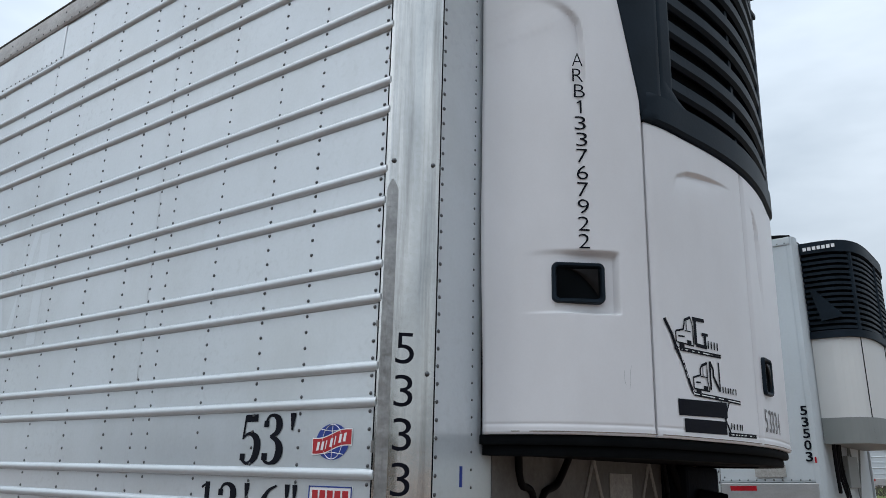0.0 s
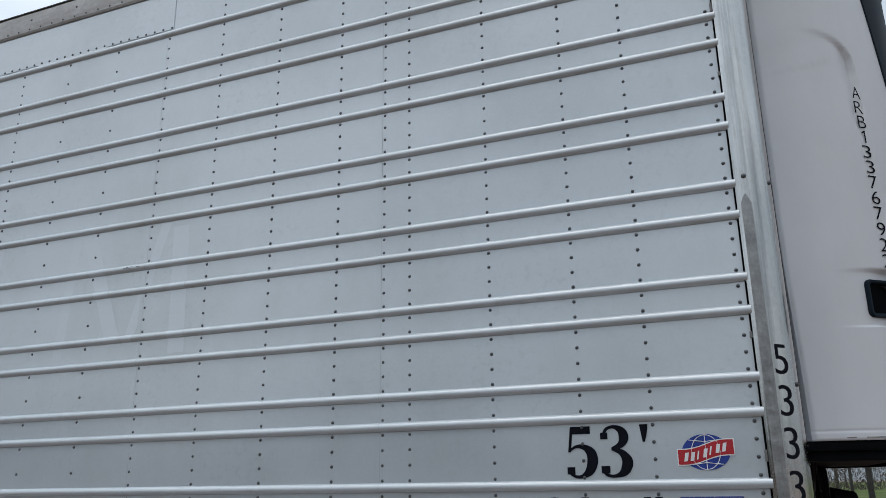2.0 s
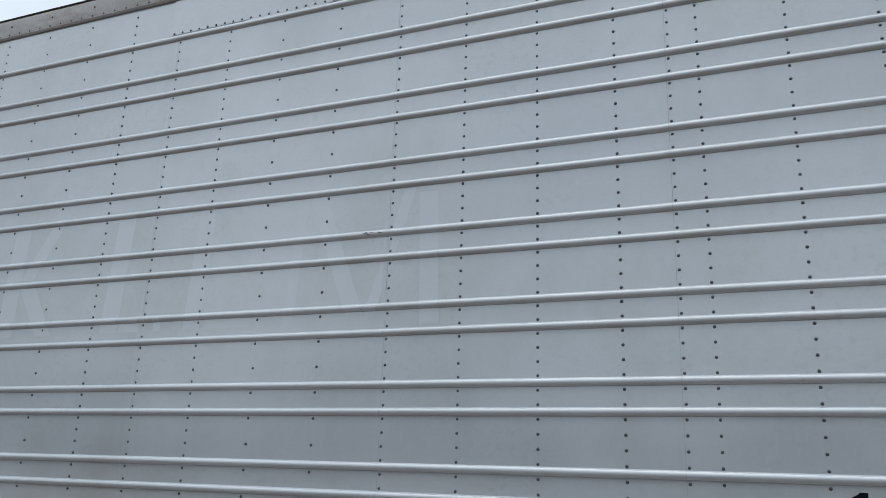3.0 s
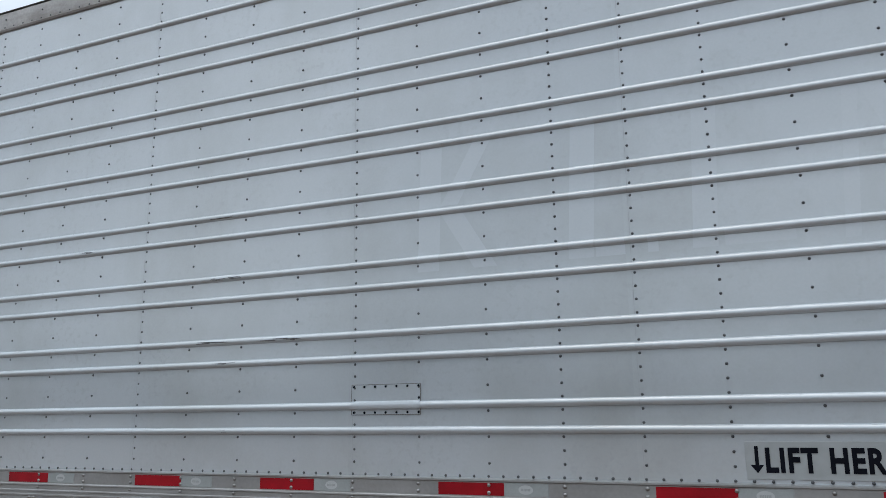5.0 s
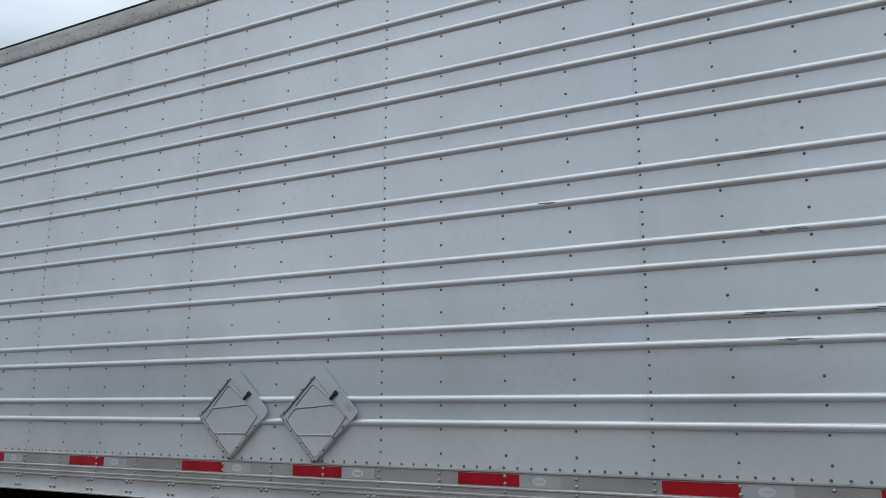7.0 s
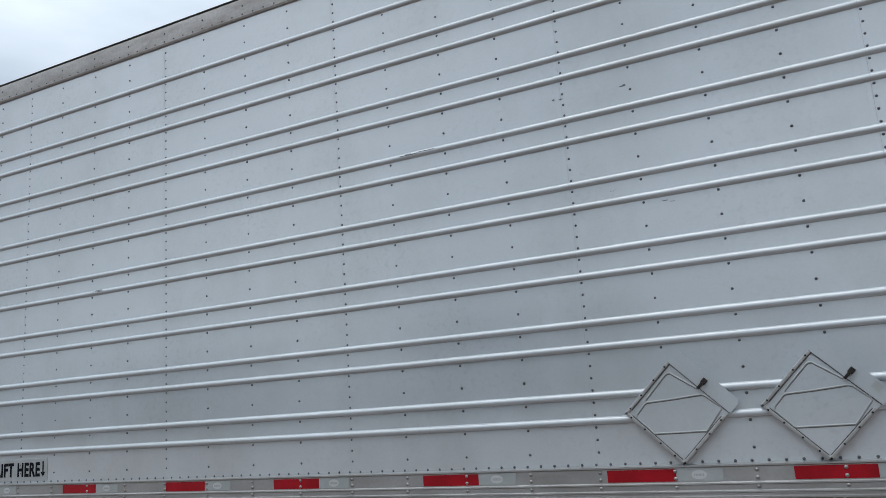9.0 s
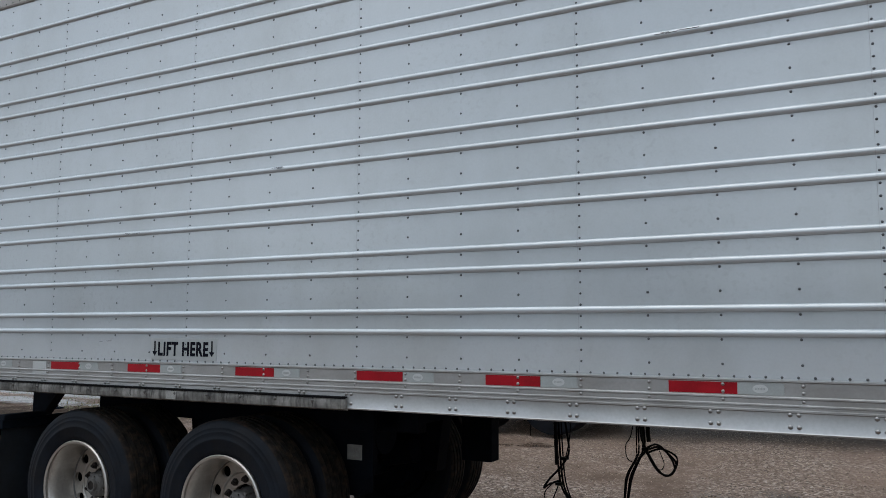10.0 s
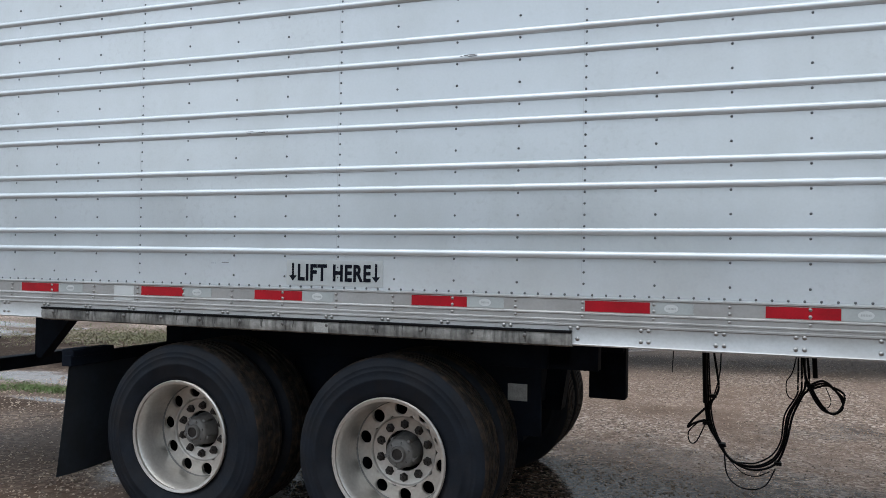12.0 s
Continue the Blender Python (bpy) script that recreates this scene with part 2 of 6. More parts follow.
def ground_material():
    """Wet brown dirt and gravel, with puddles where the ground is low and grass further off."""
    m = bpy.data.materials.new("wet_gravel_ground")
    m.use_nodes = True
    n, l = m.node_tree.nodes, m.node_tree.links
    b = n["Principled BSDF"]
    b.inputs["IOR"].default_value = 1.33
    tc = n.new("ShaderNodeTexCoord")

    def tex(scale, detail, rough=0.55):
        x = n.new("ShaderNodeTexNoise")
        x.inputs["Scale"].default_value, x.inputs["Detail"].default_value, x.inputs["Roughness"].default_value = scale, detail, rough
        l.new(tc.outputs["Object"], x.inputs["Vector"])
        return x.outputs["Fac"]

    def ramp(fac, stops):
        r = n.new("ShaderNodeValToRGB")
        while len(r.color_ramp.elements) < len(stops):
            r.color_ramp.elements.new(0.5)
        for e, (p, c) in zip(r.color_ramp.elements, stops):
            e.position, e.color = p, (*c, 1)
        l.new(fac, r.inputs[0])
        return r.outputs[0]

    def mix(fac, a, c):
        x = n.new("ShaderNodeMix")
        x.data_type = "RGBA"
        l.new(fac, x.inputs[0])
        l.new(a, x.inputs[6])
        l.new(c, x.inputs[7])
        return x.outputs[2]

    soil = ramp(tex(0.55, 8), [(0.30, (0.152, 0.103, 0.076)), (0.55, (0.226, 0.157, 0.120)), (0.75, (0.305, 0.232, 0.188))])
    vor = n.new("ShaderNodeTexVoronoi")
    vor.inputs["Scale"].default_value = 42.0
    l.new(tc.outputs["Object"], vor.inputs["Vector"])
    hs = n.new("ShaderNodeSeparateColor")
    l.new(vor.outputs["Color"], hs.inputs[0])
    stones = ramp(hs.outputs[0], [(0.0, (0.070, 0.050, 0.039)), (0.45, (0.210, 0.150, 0.118)), (0.80, (0.37, 0.285, 0.230)), (1.0, (0.62, 0.53, 0.46))])
    cover = n.new("ShaderNodeMapRange")
    cover.inputs[1].default_value, cover.inputs[2].default_value = 0.38, 0.62
    cover.inputs[3].default_value, cover.inputs[4].default_value = 0.15, 0.85
    l.new(tex(0.9, 6), cover.inputs[0])
    base = mix(cover.outputs[0], soil, stones)
    low = n.new("ShaderNodeMapRange")
    low.inputs[1].default_value, low.inputs[2].default_value = 0.60, 0.66
    l.new(tex(0.33, 5, 0.5), low.inputs[0])
    def ragged_patch(centre, size, rag_scale, amount):
        """Mask of one ragged patch of ground."""
        at = n.new("ShaderNodeMapping")
        at.vector_type = "TEXTURE"
        at.inputs["Location"].default_value, at.inputs["Scale"].default_value = centre, size
        l.new(tc.outputs["Object"], at.inputs[0])
        far = n.new("ShaderNodeVectorMath")
        far.operation = "LENGTH"
        l.new(at.outputs[0], far.inputs[0])
        rag = n.new("ShaderNodeMath")
        rag.operation = "MULTIPLY_ADD"
        l.new(tex(rag_scale, 7, 0.62), rag.inputs[0])
        rag.inputs[1].default_value = 2.0
        l.new(far.outputs["Value"], rag.inputs[2])
        patch_mask = n.new("ShaderNodeMapRange")
        patch_mask.inputs[1].default_value, patch_mask.inputs[2].default_value = 1.55, 2.05
        patch_mask.inputs[3].default_value, patch_mask.inputs[4].default_value = amount, 0.0
        l.new(rag.outputs[0], patch_mask.inputs[0])
        return patch_mask.outputs[0]

    def most_of(a, c):
        x = n.new("ShaderNodeMath")
        x.operation = "MAXIMUM"
        l.new(a, x.inputs[0])
        l.new(c, x.inputs[1])
        return x

    # soaked dirt beside the wheels, and the mud behind the trailer's tail
    glossy = most_of(low.outputs[0], ragged_patch((-11.3, 1.7, 0.0), (2.7, 1.7, 1.0), 1.7, 0.95))
    # standing rain water on the mud
    for centre, size in (((-18.0, 3.92, 0.0), (1.3, 0.50, 1.0)), ((-24.8, 7.7, 0.0), (3.6, 0.8, 1.0)), ((-26.0, 9.2, 0.0), (3.2, 0.5, 1.0)), ((-16.9, 2.75, 0.0), (0.6, 0.14, 1.0))):
        glossy = most_of(glossy.outputs[0], ragged_patch(centre, size, 1.3, 1.0))
    most = most_of(glossy.outputs[0], ragged_patch((-23.5, 6.4, 0.3), (8.5, 5.0, 4.0), 0.8, 1.0))
    most = most_of(most.outputs[0], ragged_patch((-18.4, 1.4, 0.0), (8.6, 6.0, 4.0), 0.9, 1.0))
    # unseen dark lane, added to cut the light bounced onto the trailer's side
    most = most_of(most.outputs[0], ragged_patch((-5.0, -5.5, 0.0), (45.0, 6.0, 4.0), 0.8, 1.0))
    # dark band that paints the shadow on the ground under the parked trailer
    most = most_of(most.outputs[0], ragged_patch((-9.0, 9.6, 0.1), (9.0, 2.2, 4.0), 0.7, 0.9))
    # darkens the wet dirt, the lane and the shadow band alike
    wet = n.new("ShaderNodeMix")
    wet.data_type, wet.blend_type = "RGBA", "MULTIPLY"
    l.new(most.outputs[0], wet.inputs[0])
    l.new(base, wet.inputs[6])
    wet.inputs[7].default_value = (0.47, 0.43, 0.39, 1)
    # much darker, duller ground further back, and the nearer ruts
    black = most_of(ragged_patch((-22.1, 5.2, 0.0), (4.6, 2.7, 4.0), 0.9, 1.0), ragged_patch((-17.9, 2.35, 0.0), (1.8, 0.45, 1.0), 2.2, 0.6))
    darkened = n.new("ShaderNodeMix")
    darkened.data_type, darkened.blend_type = "RGBA", "MULTIPLY"
    l.new(black.outputs[0], darkened.inputs[0])
    l.new(wet.outputs[2], darkened.inputs[6])
    darkened.inputs[7].default_value = (0.34, 0.36, 0.38, 1)
    l.new(darkened.outputs[2], b.inputs["Base Color"])
    dull = n.new("ShaderNodeMath")
    dull.operation, dull.use_clamp = "SUBTRACT", True
    l.new(glossy.outputs[0], dull.inputs[0])
    l.new(black.outputs[0], dull.inputs[1])
    flat = n.new("ShaderNodeMapRange")
    flat.inputs[3].default_value, flat.inputs[4].default_value = 0.50, 0.95
    l.new(black.outputs[0], flat.inputs[0])
    rg = n.new("ShaderNodeMapRange")
    rg.inputs[4].default_value = 0.10
    l.new(flat.outputs[0], rg.inputs[3])
    l.new(dull.outputs[0], rg.inputs[0])
    l.new(rg.outputs[0], b.inputs["Roughness"])
    sheen = n.new("ShaderNodeMapRange")
    sheen.inputs[3].default_value, sheen.inputs[4].default_value = 0.06, 0.55
    l.new(dull.outputs[0], sheen.inputs[0])
    l.new(sheen.outputs[0], b.inputs["Specular IOR Level"])
    bp = n.new("ShaderNodeBump")
    bp.inputs["Distance"].default_value = 0.007
    inv = n.new("ShaderNodeMapRange")
    inv.inputs[3].default_value, inv.inputs[4].default_value = 0.9, 0.05
    l.new(most.outputs[0], inv.inputs[0])
    l.new(inv.outputs[0], bp.inputs["Strength"])
    l.new(vor.outputs["Distance"], bp.inputs["Height"])
    l.new(bp.outputs[0], b.inputs["Normal"])
    return m


GROUND = ground_material()
GRASS = mat("grass_blades", (0.092, 0.140, 0.036), 0.7, 0.0, 0.4, 3, 0.3, 20)
DRYGRASS = mat("dry_grass_blades", (0.13, 0.122, 0.062), 0.75, 0.0, 0.35, 2, 0.3, 20)
MEADOW = mat("meadow", (0.100, 0.132, 0.050), 0.9, 0.0, 0.4, 0.35, 0.4, 6, 0.0, 10, (0.16, 0.14, 0.085), 0.6, (0.12, 0.12, 0.12), spec=0.1, ior=1.15)
WATER = mat("puddle_water", (0.050, 0.046, 0.041), 0.05, 0.0, 0.2, 2, rough_vary=0.02)


# ---------------------------------------------------------------- mesh helpers
def link_mesh(name, bm, material, parent=None, label="", smooth=False):
    me = bpy.data.meshes.new(name)
    bmesh.ops.recalc_face_normals(bm, faces=bm.faces[:])
    bm.to_mesh(me)
    bm.free()
    for mt in (material if isinstance(material, (list, tuple)) else [material]):
        me.materials.append(mt)
    if smooth:
        me.polygons.foreach_set("use_smooth", [True] * len(me.polygons))
        me.set_sharp_from_angle(angle=radians(38))
    ob = new(name, me)
    if parent is not None:
        ob.parent = parent
    if label:
        ob["label"] = label
    return ob


def part(name, bm, material, parent, label="", smooth=False):
    return link_mesh(name, bm, material, parent, label, smooth)


def thing(name, label, category, x=0.0, y=0.0, z=0.0, kind="", group=""):
    ob = new(name)
    ob.location = (x, y, z)
    ob.empty_display_size = 0.2
    tagged(ob, label, category, group, kind)
    return ob


def add_box(bm, x0, x1, y0, y1, z0, z1, bevel=0.0, m=None):
    made = bmesh.ops.create_cube(bm, size=1.0)["verts"]
    bmesh.ops.scale(bm, vec=(x1 - x0, y1 - y0, z1 - z0), verts=made)
    bmesh.ops.translate(bm, vec=((x0 + x1) / 2, (y0 + y1) / 2, (z0 + z1) / 2), verts=made)
    if bevel:
        edges = list({e for v in made for e in v.link_edges})
        made = bmesh.ops.bevel(bm, geom=edges, offset=bevel, segments=2, affect="EDGES", profile=0.6)["verts"]
    if m is not None:
        bmesh.ops.transform(bm, matrix=m, verts=made)
    return made


def box(x0, x1, y0, y1, z0, z1, bevel=0.004):
    bm = bmesh.new()
    add_box(bm, x0, x1, y0, y1, z0, z1, bevel)
    return bm


def add_tube(bm, points, radius, sides=8, closed=False):
    """A round tube along points."""
    pts = [Vector(p) for p in points]
    rings = []
    for i, p in enumerate(pts):
        a, c = pts[max(i - 1, 0)], pts[min(i + 1, len(pts) - 1)]
        d = (c - a).normalized()
        side = d.cross(Vector((0, 0, 1)))
        side = side.normalized() if side.length > 1e-4 else Vector((1, 0, 0))
        up = side.cross(d)
        r = radius[i] if isinstance(radius, (list, tuple)) else radius
        rings.append([bm.verts.new(p + r * (math.cos(k * math.tau / sides) * side + math.sin(k * math.tau / sides) * up)) for k in range(sides)])
    for r0, r1 in zip(rings, rings[1:]):
        for k in range(sides):
            bm.faces.new((r0[k], r0[(k + 1) % sides], r1[(k + 1) % sides], r1[k]))
    bm.faces.new(rings[0][::-1])
    bm.faces.new(rings[-1])


def smooth_path(points, steps=6):
    """A Catmull-Rom line through points."""
    p = [Vector(q) for q in points]
    p = [p[0] * 2 - p[1]] + p + [p[-1] * 2 - p[-2]]
    out = []
    for a, b, c, d in zip(p, p[1:], p[2:], p[3:]):
        for s in range(steps):
            t = s / steps
            out.append(0.5 * (2 * b + (c - a) * t + (2 * a - 5 * b + 4 * c - d) * t * t + (3 * b - a - 3 * c + d) * t ** 3))
    return out + [p[-2]]


def add_extrusion(bm, outline, axis, a, b):
    """Extrudes a closed outline of 2D points along an axis from a to b. Axis x: points are (y, z); y: (x, z); z: (x, y)."""
    def at(p, v):
        return {"x": (v, p[0], p[1]), "y": (p[0], v, p[1]), "z": (p[0], p[1], v)}[axis]
    r0, r1 = [[bm.verts.new(at(p, v)) for p in outline] for v in (a, b)]
    n = len(outline)
    for k in range(n):
        bm.faces.new((r0[k], r0[(k + 1) % n], r1[(k + 1) % n], r1[k]))
    bm.faces.new(r0[::-1])
    bm.faces.new(r1)


def extrusion(outline, axis, a, b):
    bm = bmesh.new()
    add_extrusion(bm, outline, axis, a, b)
    return bm


def add_lathe(bm, profile, centre, sides=48, closed=False):
    """Turns a profile of (radius, y) round the y axis through centre."""
    rings = []
    for r, y in profile:
        rings.append([bm.verts.new((centre[0] + r * math.cos(k * math.tau / sides), centre[1] + y, centre[2] + r * math.sin(k * math.tau / sides))) for k in range(sides)])
    pairs = list(zip(rings, rings[1:])) + ([(rings[-1], rings[0])] if closed else [])
    for r0, r1 in pairs:
        for k in range(sides):
            bm.faces.new((r0[k], r0[(k + 1) % sides], r1[(k + 1) % sides], r1[k]))
    return rings


DOME = [(1.0, 0.0), (0.86, 0.55), (0.45, 0.92)]


def domes(places, radius, height, normal=(0, -1, 0), sides=8):
    """Many small rivet heads as one mesh."""
    nrm = Vector(normal).normalized()
    side = nrm.cross(Vector((0, 0, 1))).normalized()
    up = side.cross(nrm)
    verts, faces = [], []
    for p in places:
        p, base = Vector(p), len(verts)
        for r, h in DOME:
            for k in range(sides):
                a = k * math.tau / sides
                verts.append(p + radius * r * (math.cos(a) * side + math.sin(a) * up) + nrm * height * h)
        verts.append(p + nrm * height)
        for ring in range(2):
            for k in range(sides):
                q = (k + 1) % sides
                faces.append((base + ring * sides + k, base + ring * sides + q, base + (ring + 1) * sides + q, base + (ring + 1) * sides + k))
        for k in range(sides):
            faces.append((base + 2 * sides + k, base + 2 * sides + (k + 1) % sides, base + 3 * sides))
    me = bpy.data.meshes.new("rivets")
    me.from_pydata(verts, [], faces)
    me.polygons.foreach_set("use_smooth", [True] * len(faces))
    me.update()
    return me


def rivets(places, radius, height, material, parent, normal=(0, -1, 0), name="rivets", sides=8):
    me = domes(places, radius, height, normal, sides)
    me.materials.append(material)
    ob = new(name, me)
    ob.parent = parent
    ob["kind"] = "stuff"
    return ob


def lettering(name, body, size, m, material, parent, bold=0.0, squeeze=1.0, label="", depth=0.0006, align="LEFT", fit_to=None, spacing=1.0):
    """Words in the built-in font as a thin mesh; m places the baseline's start, x along the text, y up it."""
    cu = bpy.data.curves.new(name, "FONT")
    cu.body, cu.size, cu.offset, cu.extrude, cu.align_x = body, size, bold, depth, align
    cu.resolution_u, cu.space_character = 6, spacing
    tmp = bpy.data.objects.new(name, cu)
    scene.collection.objects.link(tmp)
    bpy.context.view_layer.update()
    me = bpy.data.meshes.new_from_object(tmp.evaluated_get(bpy.context.evaluated_depsgraph_get()))
    bpy.data.objects.remove(tmp)
    if fit_to:
        co = [v.co for v in me.vertices]
        x0, x1, y0, y1 = min(c.x for c in co), max(c.x for c in co), min(c.y for c in co), max(c.y for c in co)
        kx, ky = fit_to[0] / (x1 - x0), fit_to[1] / (y1 - y0)
        me.transform(Matrix.Diagonal((kx, ky, 1, 1)) @ Matrix.Translation((-x0 if align == "LEFT" else -(x0 + x1) / 2, -y0, 0)))
        squeeze = 1.0
    me.transform(m @ Matrix.Diagonal((squeeze, 1, 1, 1)))
    me.name = name
    me.materials.clear()
    me.materials.append(material)
    ob = new(name, me)
    ob.parent = parent
    if label:
        ob["label"] = label
    return ob


# A plane that faces the camera's side (-y): x along +x, y up.
FACE = Matrix(((1, 0, 0, 0), (0, 0, -1, 0), (0, 1, 0, 0), (0, 0, 0, 1)))


def on_wall(x, y, z):
    return Matrix.Translation((x, y, z)) @ FACE


# ---------------------------------------------------------------- ground
# The yard is one sheet to the horizon, finer near the trailer.
RISE = [(-1000, 0.0), (3.0, 0.0), (7.0, 0.32), (10.5, 0.34), (23.0, 0.50), (26.5, 0.61), (1000, 0.61)]


def ground_z(x, y):
    """Height of the yard: it rises gently beyond the trailer, with shallow bumps."""
    for (ya, za), (yb, zb) in zip(RISE, RISE[1:]):
        if ya <= y <= yb:
            z = za + (zb - za) * (y - ya) / (yb - ya)
            break
    # towards the trailer's tail the near part of the rise runs out
    keep = max(0.0, min(1.0, (x + 12.5) / 11.5))
    far = max(0.0, min(1.0, (y - 12.0) / 8.0))
    z *= keep + (1 - keep) * far
    return z + (0.018 * noise.noise((x * 0.7, y * 0.7, 0.3)) - 0.010 if -31 < x < 11 and -7 < y < 25 else 0.0)


bm = bmesh.new()
xs = [-900, -300, -120, -60, -40] + [-30 + i for i in range(0, 41)] + [20, 40, 80, 200, 900]
ys = [-900, -200, -60, -20, -8] + [-6 + i for i in range(0, 31)] + [32, 45, 70, 120, 300, 900]
grid = [[bm.verts.new((x, y, ground_z(x, y))) for y in ys] for x in xs]
for i in range(len(xs) - 1):
    for j in range(len(ys) - 1):
        bm.faces.new((grid[i][j], grid[i + 1][j], grid[i + 1][j + 1], grid[i][j + 1]))
ground = link_mesh("ground", bm, GROUND, smooth=True)
tagged(ground, "wet brown dirt and gravel yard with tyre marks", "ground", kind="structure")

# ---------------------------------------------------------------- the trailer
WIDTH, LENGTH, TOP = 2.59, 16.1, 4.0
STEP = 0.3042                      # spacing of the side posts, 12 inches
POST0 = -0.8580                    # the first regular post
RIB0, RIB_STEP, RIB_PAIR = 1.512, 0.305, 0.103
RIBS = sorted([RIB0 + RIB_STEP * k for k in range(8)] + [RIB0 + RIB_STEP * k + RIB_PAIR for k in range(7)])
SHEET_LOW, SHEET_TOP = 1.318, 3.885


def post(k):
    return POST0 - STEP * k


trailer = thing("semi_trailer", "white ribbed refrigerated semi trailer with riveted aluminium sides", "trailer", 0, 0, 0)


def sheet_outline():
    """Height and outward swell of the ribbed side sheet, from bottom to top."""
    pts = [(SHEET_LOW, 0.0)]
    for z in RIBS:
        w, h = 0.0158, 0.0140
        for k in range(13):
            a = math.pi * k / 12
            pts.append((z - w * math.cos(a), h * math.sin(a)))
    pts.append((SHEET_TOP, 0.0))
    return pts


OUTLINE = sheet_outline()


def side_panel(xa, xb, lap, bow):
    """One ribbed sheet from xa to xb; its rear edge laps proud over the next one, and the flats bow a little."""
    cuts = 9
    verts, faces = [], []
    for i in range(cuts):
        u = i / (cuts - 1)
        x = xa + (xb - xa) * u
        for z, h in OUTLINE:
            sway = bow * math.sin(math.pi * u) * math.sin(5.0 * z + 9 * xa) + 0.0008 * noise.noise((x * 2.1, z * 2.6, 7.0))
            verts.append((x, -h - lap * u + sway, z))
    n = len(OUTLINE)
    for i in range(cuts - 1):
        for j in range(n - 1):
            faces.append((i * n + j, (i + 1) * n + j, (i + 1) * n + j + 1, i * n + j + 1))
    back = len(verts)
    for x in (xa, xb):
        verts += [(x, 0.012, SHEET_LOW), (x, 0.012, SHEET_TOP)]
    first, last = list(range(n)), [(cuts - 1) * n + j for j in range(n)]
    faces += [tuple(first + [back + 1, back]), tuple(last[::-1] + [back + 2, back + 3]), (back, back + 1, back + 3, back + 2)]
    faces += [tuple([i * n for i in range(cuts)] + [back + 2, back])[::-1], tuple([i * n + n - 1 for i in range(cuts)] + [back + 3, back + 1])]
    me = bpy.data.meshes.new("side_panel")
    me.from_pydata(verts, [], faces)
    me.validate()
    me.polygons.foreach_set("use_smooth", [True] * len(me.polygons))
    me.set_sharp_from_angle(angle=radians(50))
    me.materials.append(SHEET)
    ob = new("side_panel", me)
    ob.parent = trailer
    return ob


def column(x, z0, z1, every):
    """Rivets down a post. They follow the ribs' rhythm, every 2 or 4 inches."""
    n = RIB_STEP / 3 / (2 if every == 2 else 1)
    z, out = RIB0 - 0.026 - 2 * RIB_STEP / 3 / 1, []
    while z < z1:
        if z > z0:
            near = min(abs(z - r) for r in RIBS)
            if near > 0.014:
                out.append((x, -0.0005, z))
        z += n
    return out


SEAMS = [-0.022, -1.278] + [post(k) - 0.012 for k in range(5, 50, 4)] + [-15.98]
DENSE = {0, 1, 2, 3, 4, 5, 8, 9, 10} | set(range(13, 50, 4))
columns = [(-0.052, 2), (-0.345, 2), (-0.565, 2), (-1.266, 2)] + [(post(k), 2 if k in DENSE else 4) for k in range(0, 49)]
for n, (xa, xb) in enumerate(zip(SEAMS, SEAMS[1:])):
    panel = side_panel(xa, xb - 0.018, 0.0016, 0.0009 if n % 2 else -0.0008)
    spots = []
    for x, every in columns:
        if xb <= x < xa:
            spots += column(x, SHEET_LOW + 0.03, SHEET_TOP, every)
    x = math.floor(xa / 0.061) * 0.061
    while x > xb:
        spots.append((x, -0.0005, SHEET_LOW + 0.017))
        x -= 0.061
    rivets(spots, 0.0061, 0.0044, RIVET, panel)



def sheet_y(x, z):
    """The outer face of the ribbed side at (x, z)."""
    h = 0.0
    for (za, ha), (zb, hb) in zip(OUTLINE, OUTLINE[1:]):
        if za <= z <= zb:
            h = ha + (hb - ha) * (z - za) / max(zb - za, 1e-6)
    for n, (xa, xb) in enumerate(zip(SEAMS, SEAMS[1:])):
        if xb <= x <= xa:
            u = min(1.0, (x - xa) / (xb - 0.018 - xa))
            bow = 0.0009 if n % 2 else -0.0008
            return -h - 0.0016 * u + bow * math.sin(math.pi * u) * math.sin(5.0 * z + 9 * xa) + 0.0008 * noise.noise((x * 2.1, z * 2.6, 7.0))
    return -h


def wall_stroke(name, xa, xb, w, z0, z1, material, lift=0.0006, label=""):
    """A thin coat on the ribbed sheet from (xa, z0) up to (xb, z1), w wide; it follows the ribs."""
    zs = sorted({z0, z1} | {z for z, h in OUTLINE if z0 < z < z1})
    bm = bmesh.new()
    rows = []
    for z in zs:
        x = xa + (xb - xa) * (z - z0) / (z1 - z0)
        rows.append([bm.verts.new((q, sheet_y(q, z) - lift, z)) for q in (x - w / 2, x, x + w / 2)])
    for (a, b, e), (c, d, f) in zip(rows, rows[1:]):
        bm.faces.new((a, b, d, c))
        bm.faces.new((b, e, f, d))
    return part(name, bm, material, trailer, label, True)


for x in SEAMS[1:-1]:
    wall_stroke("seam_line", x + 0.002, x + 0.002, 0.0016, SHEET_LOW + 0.004, SHEET_TOP - 0.01, SEAMGREY, 0.0002)
